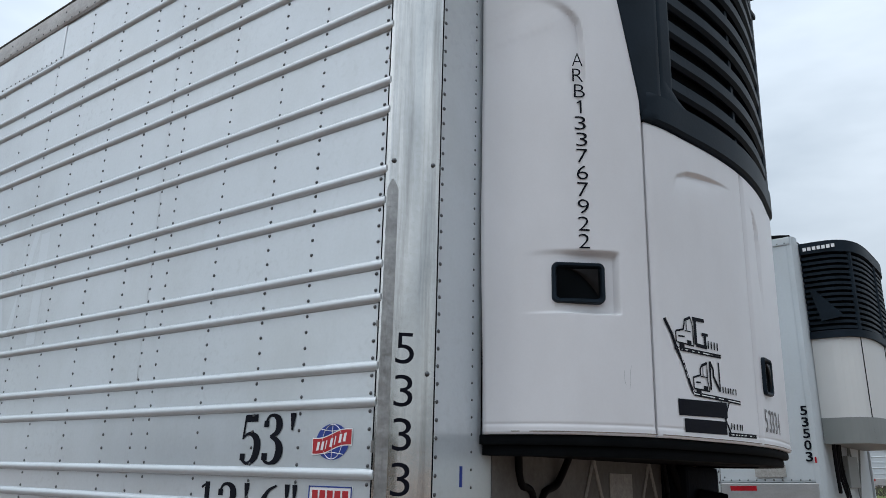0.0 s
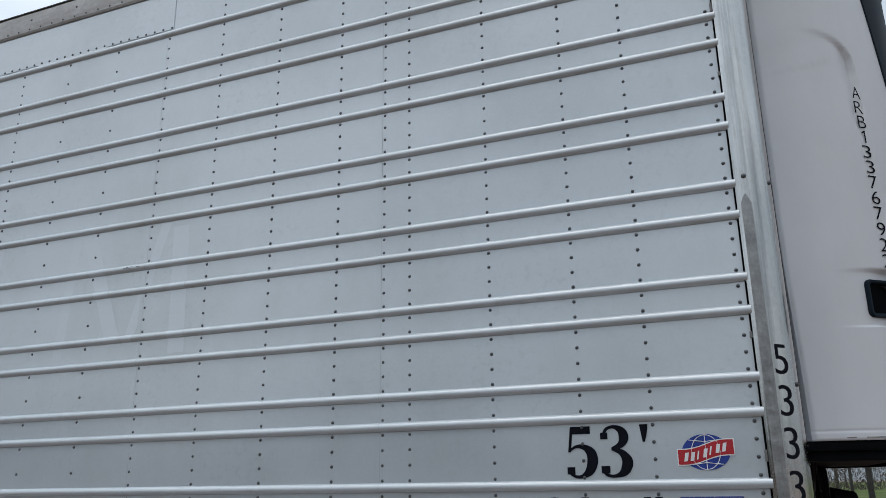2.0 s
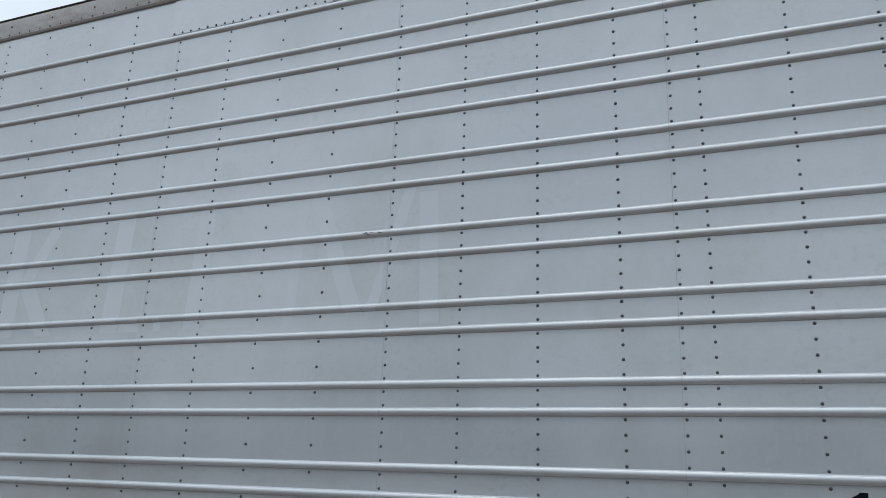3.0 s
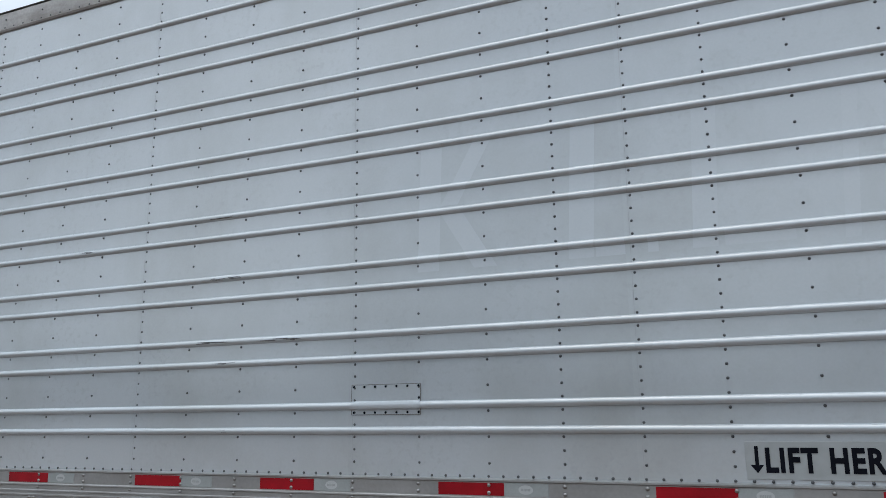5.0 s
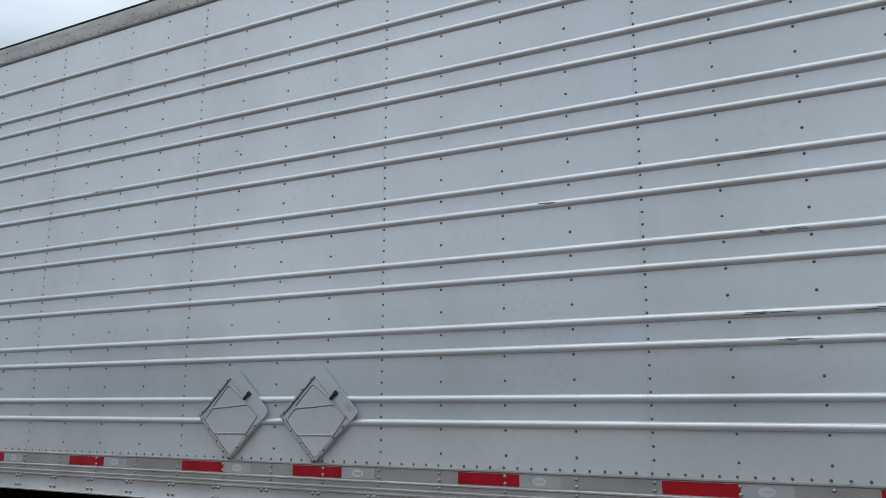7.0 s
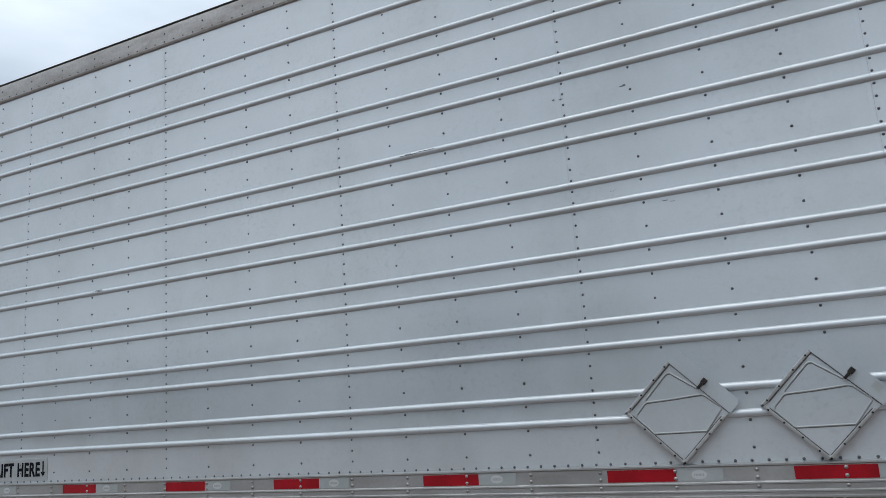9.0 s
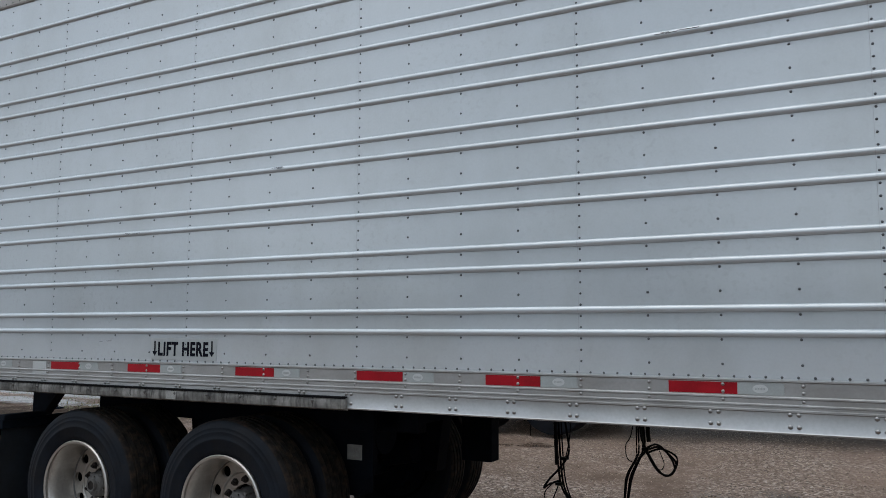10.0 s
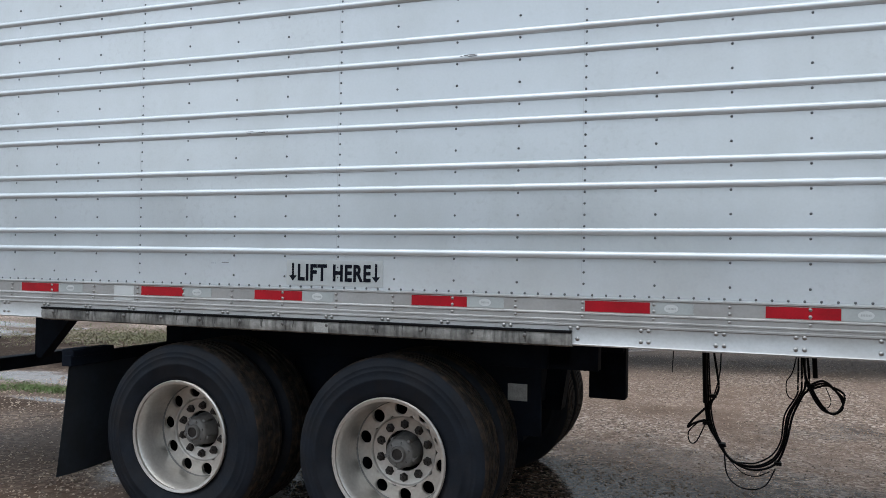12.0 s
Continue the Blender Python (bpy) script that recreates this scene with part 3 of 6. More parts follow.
# Ghost of removed lettering: cleaner paint in the shape of big letters.
for n, (xa, xb, w, z0, z1) in enumerate(((-4.46, -4.44, 0.10, 2.17, 2.73), (-4.20, -4.36, 0.10, 2.17, 2.43), (-4.36, -4.20, 0.08, 2.45, 2.73), (-3.80, -3.77, 0.10, 2.17, 2.73), (-3.62, -3.62, 0.24, 2.17, 2.23),
                                         (-3.33, -3.30, 0.09, 2.17, 2.73), (-3.14, -3.14, 0.24, 2.17, 2.23), (-2.84, -2.80, 0.05, 2.16, 2.71), (-2.53, -2.73, 0.08, 2.20, 2.71), (-2.46, -2.30, 0.05, 2.20, 2.71), (-2.20, -2.22, 0.08, 2.15, 2.69))):
    wall_stroke("letter_ghost", xa, xb, w, z0, z1, GHOST, 0.0004 + 0.0001 * (n % 3))
# Scrapes along the ribs and flats.
rs = random.Random(21)
for x, z, ln in ((-5.56, 2.527, 0.22), (-5.53, 2.222, 0.20), (-5.55, 1.920, 0.26), (-5.20, 1.916, 0.24), (-5.55, 1.818, 0.20), (-5.50, 1.512, 0.10), (-6.42, 2.430, 0.10), (-8.05, 2.39, 0.07), (-8.28, 2.474, 0.03),
                 (-9.23, 2.836, 0.20), (-8.2, 2.935, 0.09), (-8.49, 2.94, 0.07), (-2.46, 2.53, 0.09), (-12.82, 1.446, 0.13), (-12.75, 2.226, 0.12), (-12.6, 2.122, 0.16), (-11.45, 2.433, 0.08)):
    onrib = min(abs(z - r) for r in RIBS) < 0.012
    bm = bmesh.new()
    for k in range(7 if onrib else 3):
        xx = x + ln * rs.uniform(-0.5, 0.35)
        zz = z + rs.uniform(-0.006, 0.004)
        add_box(bm, xx, xx + ln * rs.uniform(0.08, 0.35), -0.0150 if onrib else -0.0030, -0.0136 if onrib else -0.0015, zz, zz + rs.uniform(0.0012, 0.0032))
    part("scrape_mark", bm, SCRAPE, trailer)["kind"] = "stuff"
# Long patch under the top rail, closely riveted along its lower edge.
topp = part("top_patch", box(-3.66, -2.36, -0.0048, -0.001, 3.668, 3.868, 0.001), SHEET, trailer, "riveted patch below the top rail")
rivets([(-3.64 + 0.0508 * k, -0.005, 3.676) for k in range(26)], 0.006, 0.004, RIVET, topp)
bm = bmesh.new()
add_box(bm, -3.20, -2.75, -0.0135, -0.0045, 3.650, 3.662, 0.003)
part("bent_edge", bm, SHEET, topp)

# The other side, front wall, roof, floor and rear doors that close the box.
part("far_side_wall", box(-LENGTH, -0.02, WIDTH - 0.03, WIDTH, 1.12, 3.9, 0.002), SHEET, trailer)
part("roof", box(-LENGTH, 0.05, 0.01, WIDTH - 0.01, 3.93, 3.985, 0.012), TOPRAIL, trailer, "thin weathered sheet roof")
part("floor_pan", box(-LENGTH, 0.04, 0.04, WIDTH - 0.04, 1.15, 1.30, 0.004), ALU, trailer)
for k in range(0, 52):
    x = -0.7 - 0.3055 * k
    part("cross_member", box(x - 0.03, x + 0.03, 0.06, WIDTH - 0.06, 1.118, 1.148, 0.004), CHASSIS, trailer)
part("front_wall", box(0.030, 0.082, 0.12, WIDTH - 0.12, 1.12, 3.95, 0.002), SHEET, trailer, "white riveted front wall sheet")
rivets([(0.082, y, 1.20 + 0.052 * i) for y in (0.138, WIDTH - 0.138) for i in range(52)], 0.0066, 0.0042, RIVET, trailer, (1, 0, 0))
rivets([(0.082, 0.313, 1.22 + 0.052 * i) for i in range(51)], 0.0045, 0.003, RIVET, trailer, (1, 0, 0))
for y0, y1 in ((0.06, 1.285), (1.305, 2.53)):
    door = part("rear_door", box(-LENGTH - 0.04, -LENGTH, y0, y1, 1.2, 3.86, 0.006), SHEET, trailer)
    bm = bmesh.new()
    for y in (y0 + 0.25, y1 - 0.25):
        add_tube(bm, [(-LENGTH - 0.065, y, 1.15), (-LENGTH - 0.065, y, 3.9)], 0.014)
    part("lock_rod", bm, ALU, door)

# Top rail: an L-shaped extrusion over the sheets, riveted along its lower edge.
part("top_rail", extrusion([(-0.010, 3.868), (0.02, 3.868), (0.02, 3.97), (0.14, 3.985), (0.14, 4.0), (0.012, 4.002), (-0.006, 3.992), (-0.012, 3.975), (-0.012, 3.885), (-0.016, 3.880)], "x", -LENGTH, 0.02),
     TOPRAIL, trailer, "dirty weathered aluminium top rail", True)
part("top_rail", extrusion([(WIDTH - 0.14, 3.985), (WIDTH - 0.02, 3.97), (WIDTH, 3.87), (WIDTH + 0.012, 3.87), (WIDTH + 0.012, 3.99), (WIDTH - 0.01, 4.002)], "x", -LENGTH, 0.02), TOPRAIL, trailer)
part("roof_edge", extrusion([(-0.010, 4.0025), (0.05, 4.004), (0.05, 4.006), (-0.010, 4.0040)], "x", -LENGTH, 0.02), LINEGREY, trailer, "dark roof edge seal")
rivets([(-0.03 - 0.076 * i, -0.012, 3.893) for i in range(208)], 0.0055, 0.0035, RIVET, trailer)
rivets([(post(k), -0.012, 3.945) for k in range(0, 49)], 0.0062, 0.004, RIVET, trailer)

# Bottom rail: a stepped extrusion with grooves that carries the reflective tape.
RAIL = [(0.03, 1.112), (-0.020, 1.112), (-0.022, 1.118), (-0.018, 1.124), (-0.017, 1.196), (-0.022, 1.200), (-0.022, 1.206),
        (-0.016, 1.210), (-0.016, 1.218), (-0.020, 1.221), (-0.020, 1.226), (-0.015, 1.230), (-0.015, 1.248), (-0.020, 1.251),
        (-0.020, 1.256), (-0.0135, 1.261), (-0.0135, 1.314), (-0.020, 1.318), (-0.020, 1.324), (-0.006, 1.329), (0.03, 1.329)]
part("bottom_rail", extrusion(RAIL, "x", -LENGTH, 0.0), ALU, trailer, "grooved aluminium bottom rail", True)
part("bottom_rail", extrusion([(WIDTH - 0.03, 1.112), (WIDTH + 0.02, 1.112), (WIDTH + 0.02, 1.32), (WIDTH - 0.03, 1.32)], "x", -LENGTH, 0.0), ALU, trailer)
rivets([(post(k), y, z) for k in range(-2, 49) for y, z in ((-0.0145, 1.303), (-0.0145, 1.274), (-0.016, 1.241))], 0.0082, 0.0055, BOLT, trailer, name="rail_bolts")
rivets([(post(k) + 0.268 + dx, -0.0172, z) for k in range(-2, 49) for dx in (-0.016, 0.016) for z in (1.142, 1.190)], 0.0098, 0.007, BOLT, trailer, name="rail_bolts", sides=10)

# Reflective tape: red pieces, each followed by a grey one with a pale oval mark.
REDS = [-1.30, -2.05, -2.844, -3.566, -4.419, -5.280, -6.001, -6.852, -7.724, -8.433, -9.292, -10.150, -10.886, -11.711, -12.583, -13.304, -14.168, -15.02]
for x in REDS:
    part("red_tape", box(x, x + 0.277, -0.0152, -0.0132, 1.264, 1.3115, 0.0), RED, trailer, "red reflective tape")
    grey = part("grey_tape", box(x + 0.279, x + 0.455, -0.0150, -0.0132, 1.264, 1.3115, 0.0), GREYTAPE, trailer, "grey reflective tape")
    bm = bmesh.new()
    add_lathe(bm, [(0.028, -0.0156), (0.0, -0.0157)], (0, 0, 0), 28)
    bmesh.ops.scale(bm, vec=(1.05, 1, 0.62), verts=bm.verts[:])
    bmesh.ops.translate(bm, vec=(x + 0.365, 0, 1.288), verts=bm.verts[:])
    part("oval_mark", bm, PALETAPE, grey)
    bm = bmesh.new()
    for k in range(7):
        add_box(bm, x + 0.346 + 0.0056 * k, x + 0.3498 + 0.0056 * k, -0.0165, -0.0158, 1.2835, 1.2925)
    part("mark_bar", bm, GREYTAPE, grey)

# Corner post of polished steel, bent round the front edge.
CORNER = [(-0.030, -0.002), (-0.026, -0.008), (-0.012, -0.010), (0.002, -0.006), (0.016, 0.004), (0.056, 0.050), (0.067, 0.070),
          (0.075, 0.090), (0.081, 0.106), (0.084, 0.119), (0.070, 0.121), (0.03, 0.115), (-0.02, 0.03)]
part("corner_post", extrusion(CORNER, "z", 1.10, 3.99), STEEL, trailer, "polished steel corner post, streaked and dented", True)
far_corner = [(x, WIDTH - y) for x, y in CORNER][::-1]
part("corner_post", extrusion(far_corner, "z", 1.10, 3.99), STEEL, trailer, "", True)
part("corner_seam", box(-0.0320, -0.0300, -0.0075, 0.0, 1.33, 3.87, 0.0), GASKET, trailer, "dark torn sealant seam")
part("corner_seam", box(0.0800, 0.0850, 0.1195, 0.1245, 1.14, 3.94, 0.0), GASKET, trailer)
for k in range(7):
    z = 1.40 + 0.36 * k + rs.uniform(-0.09, 0.09)
    part("sealant_scrap", box(-0.0345 - rs.uniform(0, 0.002), -0.028, -0.0095, -0.001, z, z + rs.uniform(0.01, 0.05), 0.001), LINEGREY, trailer)
bm = bmesh.new()
strip = [(-0.014, -0.0118), (-0.006, -0.0108), (0.003, -0.0074), (0.018, 0.0042), (0.0172, 0.0062), (0.001, -0.006), (-0.014, -0.0098)]
add_extrusion(bm, strip, "z", 1.12, 2.45)
for k in range(29):
    z = 1.14 + 0.045 * k
    add_extrusion(bm, [(x * 0.95 - 0.0006, y - 0.0008) for x, y in strip], "z", z, z + 0.024 + 0.008 * math.sin(k * 2.3))
for k in range(5):
    n = math.cos((k + 0.6) * math.pi / 11)
    add_extrusion(bm, [(0.002 + (x - 0.002) * n, -0.0060 + (y + 0.0060) * n) for x, y in strip], "z", 2.45 + 0.008 * k, 2.458 + 0.008 * k)
part("sealant_strip", bm, SMEAR, trailer, "grey smeared sealant strip on the corner")
rivets([(0.004, -0.006, 2.55), (0.0765, 0.095, 2.55), (0.0765, 0.095, 1.9), (0.0, -0.009, 3.3)], 0.0085, 0.006, RIVET, trailer, (0.5, -0.85, 0))
d = Vector((0.040, 0.046, 0)).normalized()
face_m = Matrix(((d.x, 0, d.y, 0), (d.y, 0, -d.x, 0), (0, 1, 0, 0), (0, 0, 0, 1)))
for i, ch in enumerate("53334"):
    m = Matrix.Translation((0.0415, 0.0336, 1.925 - 0.122 * i)) @ face_m @ Matrix.Translation((0, 0, 0.001))
    lettering("number_digit", ch, 0.122, m, BLACKINK, trailer, -0.0008, 0.92, "black digit", align="CENTER", fit_to=(0.054, 0.090))
part("blue_tape_mark", box(0.0822, 0.0834, 0.255, 0.268, 1.585, 1.645, 0.0), BLUEINK, trailer, "strip of blue tape")

# Length and height figures and the maker's globe on the side.
STROKES = {
    "5": ([((0.15, 0.925), 0.15), ((0.50, 0.925), 0.15)], [((0.165, 0.98), 0.05), ((0.115, 0.50), 0.05)],
          [((0.11, 0.52), 0.04), ((0.22, 0.60), 0.06), ((0.36, 0.60), 0.10), ((0.49, 0.50), 0.17), ((0.52, 0.32), 0.19), ((0.46, 0.13), 0.16), ((0.33, 0.03), 0.08), ((0.20, 0.03), 0.06), ((0.09, 0.12), 0.06)],
          [((0.06, 0.14), 0.14), ((0.20, 0.14), 0.14)]),
    "3": ([((0.09, 0.78), 0.05), ((0.16, 0.93), 0.06), ((0.29, 0.97), 0.07), ((0.42, 0.90), 0.14), ((0.46, 0.76), 0.17), ((0.40, 0.62), 0.12), ((0.24, 0.54), 0.06)],
          [((0.24, 0.55), 0.06), ((0.41, 0.47), 0.12), ((0.50, 0.30), 0.19), ((0.44, 0.11), 0.16), ((0.30, 0.03), 0.07), ((0.16, 0.04), 0.06), ((0.07, 0.12), 0.06)],
          [((0.05, 0.80), 0.13), ((0.18, 0.80), 0.13)], [((0.04, 0.15), 0.14), ((0.19, 0.15), 0.14)]),
    "1": ([((0.30, 0.0), 0.17), ((0.30, 1.0), 0.17)], [((0.10, 0.025), 0.05), ((0.50, 0.025), 0.05)], [((0.09, 0.88), 0.05), ((0.27, 0.965), 0.06)]),
    "6": ([((0.50, 0.97), 0.04), ((0.30, 0.86), 0.07), ((0.16, 0.60), 0.15), ((0.13, 0.33), 0.18), ((0.19, 0.11), 0.15), ((0.33, 0.03), 0.06), ((0.46, 0.11), 0.14), ((0.50, 0.30), 0.17), ((0.45, 0.49), 0.13), ((0.33, 0.56), 0.06), ((0.19, 0.46), 0.05)],),
    "'": ([((0.06, 0.66), 0.03), ((0.07, 0.85), 0.09), ((0.07, 1.0), 0.12)],),
}


def painted_figures(name, text, x0, z0, height, spans, label):
    """Figures with thick and thin strokes and ball ends, painted on the side; spans give each one's start and width."""
    bm, lift = bmesh.new(), 0.0
    for ch, (start, wide) in zip(text, spans):
        k = wide / (0.14 if ch == "'" else 0.61)
        for stroke in STROKES[ch]:
            pts = smooth_path([(p[0], p[1], w) for p, w in stroke], 5)
            lift += 0.00006
            rows = []
            for i, p in enumerate(pts):
                d = pts[min(i + 1, len(pts) - 1)] - pts[max(i - 1, 0)]
                n = Vector((-d.y, d.x)).normalized() * p.z / 2
                rows.append([bm.verts.new((x0 + start + k * (p.x + n.x * q), -0.0026 - lift, z0 + height * (p.y + n.y * q))) for q in (-1, 1)])
            for (a, b), (c, d) in zip(rows, rows[1:]):
                bm.faces.new((a, c, d, b))
    return part(name, bm, BLACKINK, trailer, label)


painted_figures("length_figure", "53'", -0.628, 1.638, 0.156, ((0.0, 0.108), (0.111, 0.108), (0.240, 0.030)), "black serif figures of the length")
painted_figures("height_figure", "13'6''", -0.815, 1.424, 0.156, ((0.0, 0.090), (0.095, 0.115), (0.232, 0.030), (0.292, 0.118), (0.424, 0.026), (0.458, 0.026)), "black serif figures of the height")
logo = part("globe_emblem", bmesh.new(), BLUEINK, trailer, "blue globe emblem with a red band")
bm = bmesh.new()
add_lathe(bm, [(0.052, -0.0018), (0.0, -0.0022)], (0, 0, 0), 40)
bmesh.ops.scale(bm, vec=(1.32, 1, 1), verts=bm.verts[:])
bmesh.ops.translate(bm, vec=(-0.197, 0, 1.706), verts=bm.verts[:])
bm.to_mesh(logo.data)
bm.free()
bm = bmesh.new()
for s in (-1, 0, 1):
    pts = [(-0.197 + s * 0.041 * math.cos(a), -0.0028, 1.706 + 0.05 * math.sin(a)) for a in [radians(-90 + 15 * i) for i in range(13)]]
    add_tube(bm, pts, 0.0011, 4)
for z in (-0.036, 0.036):
    add_tube(bm, [(-0.197 - 0.047, -0.0028, 1.706 + z), (-0.197, -0.0028, 1.706 + z * 0.84), (-0.197 + 0.047, -0.0028, 1.706 + z)], 0.0011, 4)
part("globe_line", bm, WHITEINK, logo)


def wavy_band(x0, x1, z, half, rise, wave, y, cuts=16):
    bm = bmesh.new()
    rows = []
    for i in range(cuts + 1):
        u = i / cuts
        zc = z + rise * (u - 0.5) + wave * math.sin((u - 0.5) * math.tau)
        rows.append((bm.verts.new((x0 + (x1 - x0) * u, y, zc - half)), bm.verts.new((x0 + (x1 - x0) * u, y, zc + half))))
    for (a, b), (c, e) in zip(rows, rows[1:]):
        bm.faces.new((a, c, e, b))
    return bm


part("band_edge", wavy_band(-0.280, -0.115, 1.706, 0.0245, 0.026, 0.005, -0.0030), WHITEINK, logo)
part("red_band", wavy_band(-0.277, -0.118, 1.706, 0.0215, 0.026, 0.005, -0.0034), REDINK, logo)
bm = bmesh.new()
for i in range(7):
    u = 0.10 + 0.115 * i
    x, z = -0.277 + 0.159 * u, 1.706 + 0.026 * (u - 0.5) + 0.005 * math.sin((u - 0.5) * math.tau)
    w = 0.0045 if i in (2, 4) else 0.0105
    bm.faces.new([bm.verts.new((x + dx, -0.0042, z + dz)) for dx, dz in ((0, -0.0125), (w, -0.0115), (w + 0.005, 0.0135), (0.005, 0.0125))])
part("emblem_bar", bm, WHITEINK, logo)
plate = part("model_plate", box(-0.282, -0.105, -0.0032, 0.0, 1.523, 1.580, 0.001), WHITEINK, trailer, "white model plate with a blue rim")
bm = bmesh.new()
for a in ((-0.282, -0.105, 1.576, 1.580), (-0.282, -0.105, 1.523, 1.527), (-0.282, -0.278, 1.523, 1.580), (-0.109, -0.105, 1.523, 1.580)):
    add_box(bm, a[0], a[1], -0.0042, -0.0034, a[2], a[3])
part("plate_rim", bm, BLUEINK, plate)
bm = bmesh.new()
for i in range(5):
    add_box(bm, -0.266 + 0.031 * i, -0.243 + 0.031 * i, -0.0042, -0.0034, 1.536, 1.568)
part("plate_bar", bm, REDINK, plate)

# Repair patch riveted over a rib.
patch = part("repair_patch", extrusion([(-0.001, 1.578), (-0.0028, 1.578), (-0.0028, 1.596), (-0.0140, 1.603), (-0.0178, 1.615), (-0.0140, 1.627), (-0.0028, 1.634), (-0.0028, 1.702), (-0.001, 1.702)], "x", -4.826, -4.502), SHEET, trailer, "riveted repair patch", True)
for a in ((-4.8285, -4.8255, 1.577, 1.703), (-4.5025, -4.4990, 1.577, 1.703), (-4.826, -4.502, 1.5755, 1.5785), (-4.826, -4.502, 1.7015, 1.7040)):
    part("patch_edge", box(a[0], a[1], -0.0034, -0.0005, a[2], a[3], 0.0), LINEGREY, patch)
rivets([(-4.816 + 0.0510 * i, -0.003, z) for i in range(7) for z in (1.586, 1.694)] + [(-4.508, -0.003, 1.645)], 0.0055, 0.0035, CHASSIS, patch)


def lift_sign(x0, x1, z0, z1):
    plate = part("lift_sign", box(x0, x1, -0.0035, -0.001, z0, z1, 0.0006), DECAL, trailer, "silver decal with black words")
    w = x1 - x0
    lettering("lift_lettering", "LIFT HERE", 0.112, on_wall(x0 + 0.064, -0.0046, z0 + 0.022), BLACKINK, plate, 0.0042, fit_to=(w - 0.128, 0.084), spacing=1.12)
    for x in (x0 + 0.036, x1 - 0.036):
        bm = bmesh.new()
        bm.faces.new([bm.verts.new(v) for v in ((x - 0.022, -0.0046, z0 + 0.048), (x, -0.0046, z0 + 0.020), (x + 0.022, -0.0046, z0 + 0.048), (x + 0.006, -0.0046, z0 + 0.048), (x + 0.006, -0.0046, z1 - 0.016), (x - 0.006, -0.0046, z1 - 0.016), (x - 0.006, -0.0046, z0 + 0.048))])
        part("arrow", bm, BLACKINK, plate)


lift_sign(-3.255, -2.716, 1.343, 1.470)
lift_sign(-12.402, -11.868, 1.343, 1.470)


def placard_holder(cx, cz):
    """A diamond placard holder: a plate proud of the ribs, narrow edge channels, a plain flap and wire clips over the window."""
    s = 0.1515
    turn = Matrix.Translation((cx, 0.0, cz)) @ Matrix.Rotation(radians(45), 4, "Y")
    bm = bmesh.new()
    add_box(bm, -s, s, -0.0165, -0.001, -s, s, 0.002, turn)
    holder = part("placard_holder", bm, SHEET, trailer, "white metal diamond placard holder")
    for a in ((-s, -s + 0.013, -s, s - 0.03), (s - 0.013, s, -s, s - 0.05), (-s, s, -s, -s + 0.013)):
        bm = bmesh.new()
        add_box(bm, a[0], a[1], -0.0225, -0.0155, a[2], a[3], 0.0025, turn)
        part("edge_channel", bm, ALU, holder)
    bm = bmesh.new()
    n = [(-s - 0.002, s - 0.028)] + [(-s - 0.002, s + 0.034), (s - 0.02, s + 0.034), (s - 0.004, s + 0.030), (s + 0.002, s + 0.020), (s + 0.004, s), (s + 0.004, s - 0.028)]
    add_extrusion(bm, n, "y", -0.0225, -0.0170)
    bmesh.ops.transform(bm, matrix=turn, verts=bm.verts[:])
    part("flap", bm, SHEET, holder)
    # pressed window frame that holds the card: two level bars, slanting sides and a loop above
    for line in ([(-0.166, -0.018), (-0.164, -0.006), (-0.130, 0.032), (-0.120, 0.038), (-0.02, 0.045), (0.095, 0.056), (0.108, 0.052), (0.162, 0.006), (0.164, -0.004)],
                 [(-0.104, -0.086), (0.102, -0.084)], [(-0.122, 0.050), (-0.036, 0.141), (-0.026, 0.147), (-0.014, 0.147), (0.080, 0.082)],
                 [(-0.166, -0.020), (-0.104, -0.084)], [(0.164, -0.004), (0.102, -0.082)]):
        pts = [Vector((cx + u, -0.0164, cz + v)) for u, v in line]
        bm = bmesh.new()
        add_tube(bm, pts, 0.0040, 6)
        wire = part("wire_clip", bm, GREYTAPE, holder, "", True)
        # dark line under each wire, painting the shade below it
        bm = bmesh.new()
        add_tube(bm, [p + Vector((0.001, 0.0002, -0.0040)) for p in pts], 0.0021, 5)
        part("shade_dirt_line", bm, LINEGREY, wire)
    # dirt inside the channels, and a dark edge along the flap
    for a in ((-s + 0.013, -s + 0.0165, -s + 0.03, s - 0.03), (s - 0.0165, s - 0.013, -s + 0.02, s - 0.06), (-s + 0.03, s - 0.02, -s + 0.013, -s + 0.0165), (-s, s, s - 0.032, s - 0.0285)):
        bm = bmesh.new()
        add_box(bm, a[0], a[1], -0.0178, -0.0160, a[2], a[3], 0.0, turn)
        part("shade_dirt_line", bm, SCRAPE, holder)
    bm = bmesh.new()
    add_box(bm, -0.004, 0.016, -0.032, -0.022, s - 0.008, s + 0.016, 0.003, turn)
    add_box(bm, 0.000, 0.010, -0.035, -0.020, s - 0.034, s - 0.004, 0.002, turn)
    part("latch", bm, NUT, holder, "rusty latch")
    dots = [turn @ Vector(p) for t in (-0.12, -0.05, 0.03, 0.10) for p in ((-s + 0.006, -0.0225, t), (s - 0.006, -0.0225, t - 0.02), (t, -0.0225, -s + 0.006))]
    rivets(dots, 0.0042, 0.003, NUT, holder)
    holder.location.y = -0.0022
    return holder


placard_holder(-8.118, 1.537)
holder = placard_holder(-7.596, 1.537)
bm = bmesh.new()
add_box(bm, 0.085, 0.120, -0.0236, -0.0222, 0.150, 0.178, 0.0, Matrix.Translation((-7.596, 0.0, 1.537)) @ Matrix.Rotation(radians(45), 4, "Y"))
part("flap_sticker", bm, GREYTAPE, holder, "grey sticker")

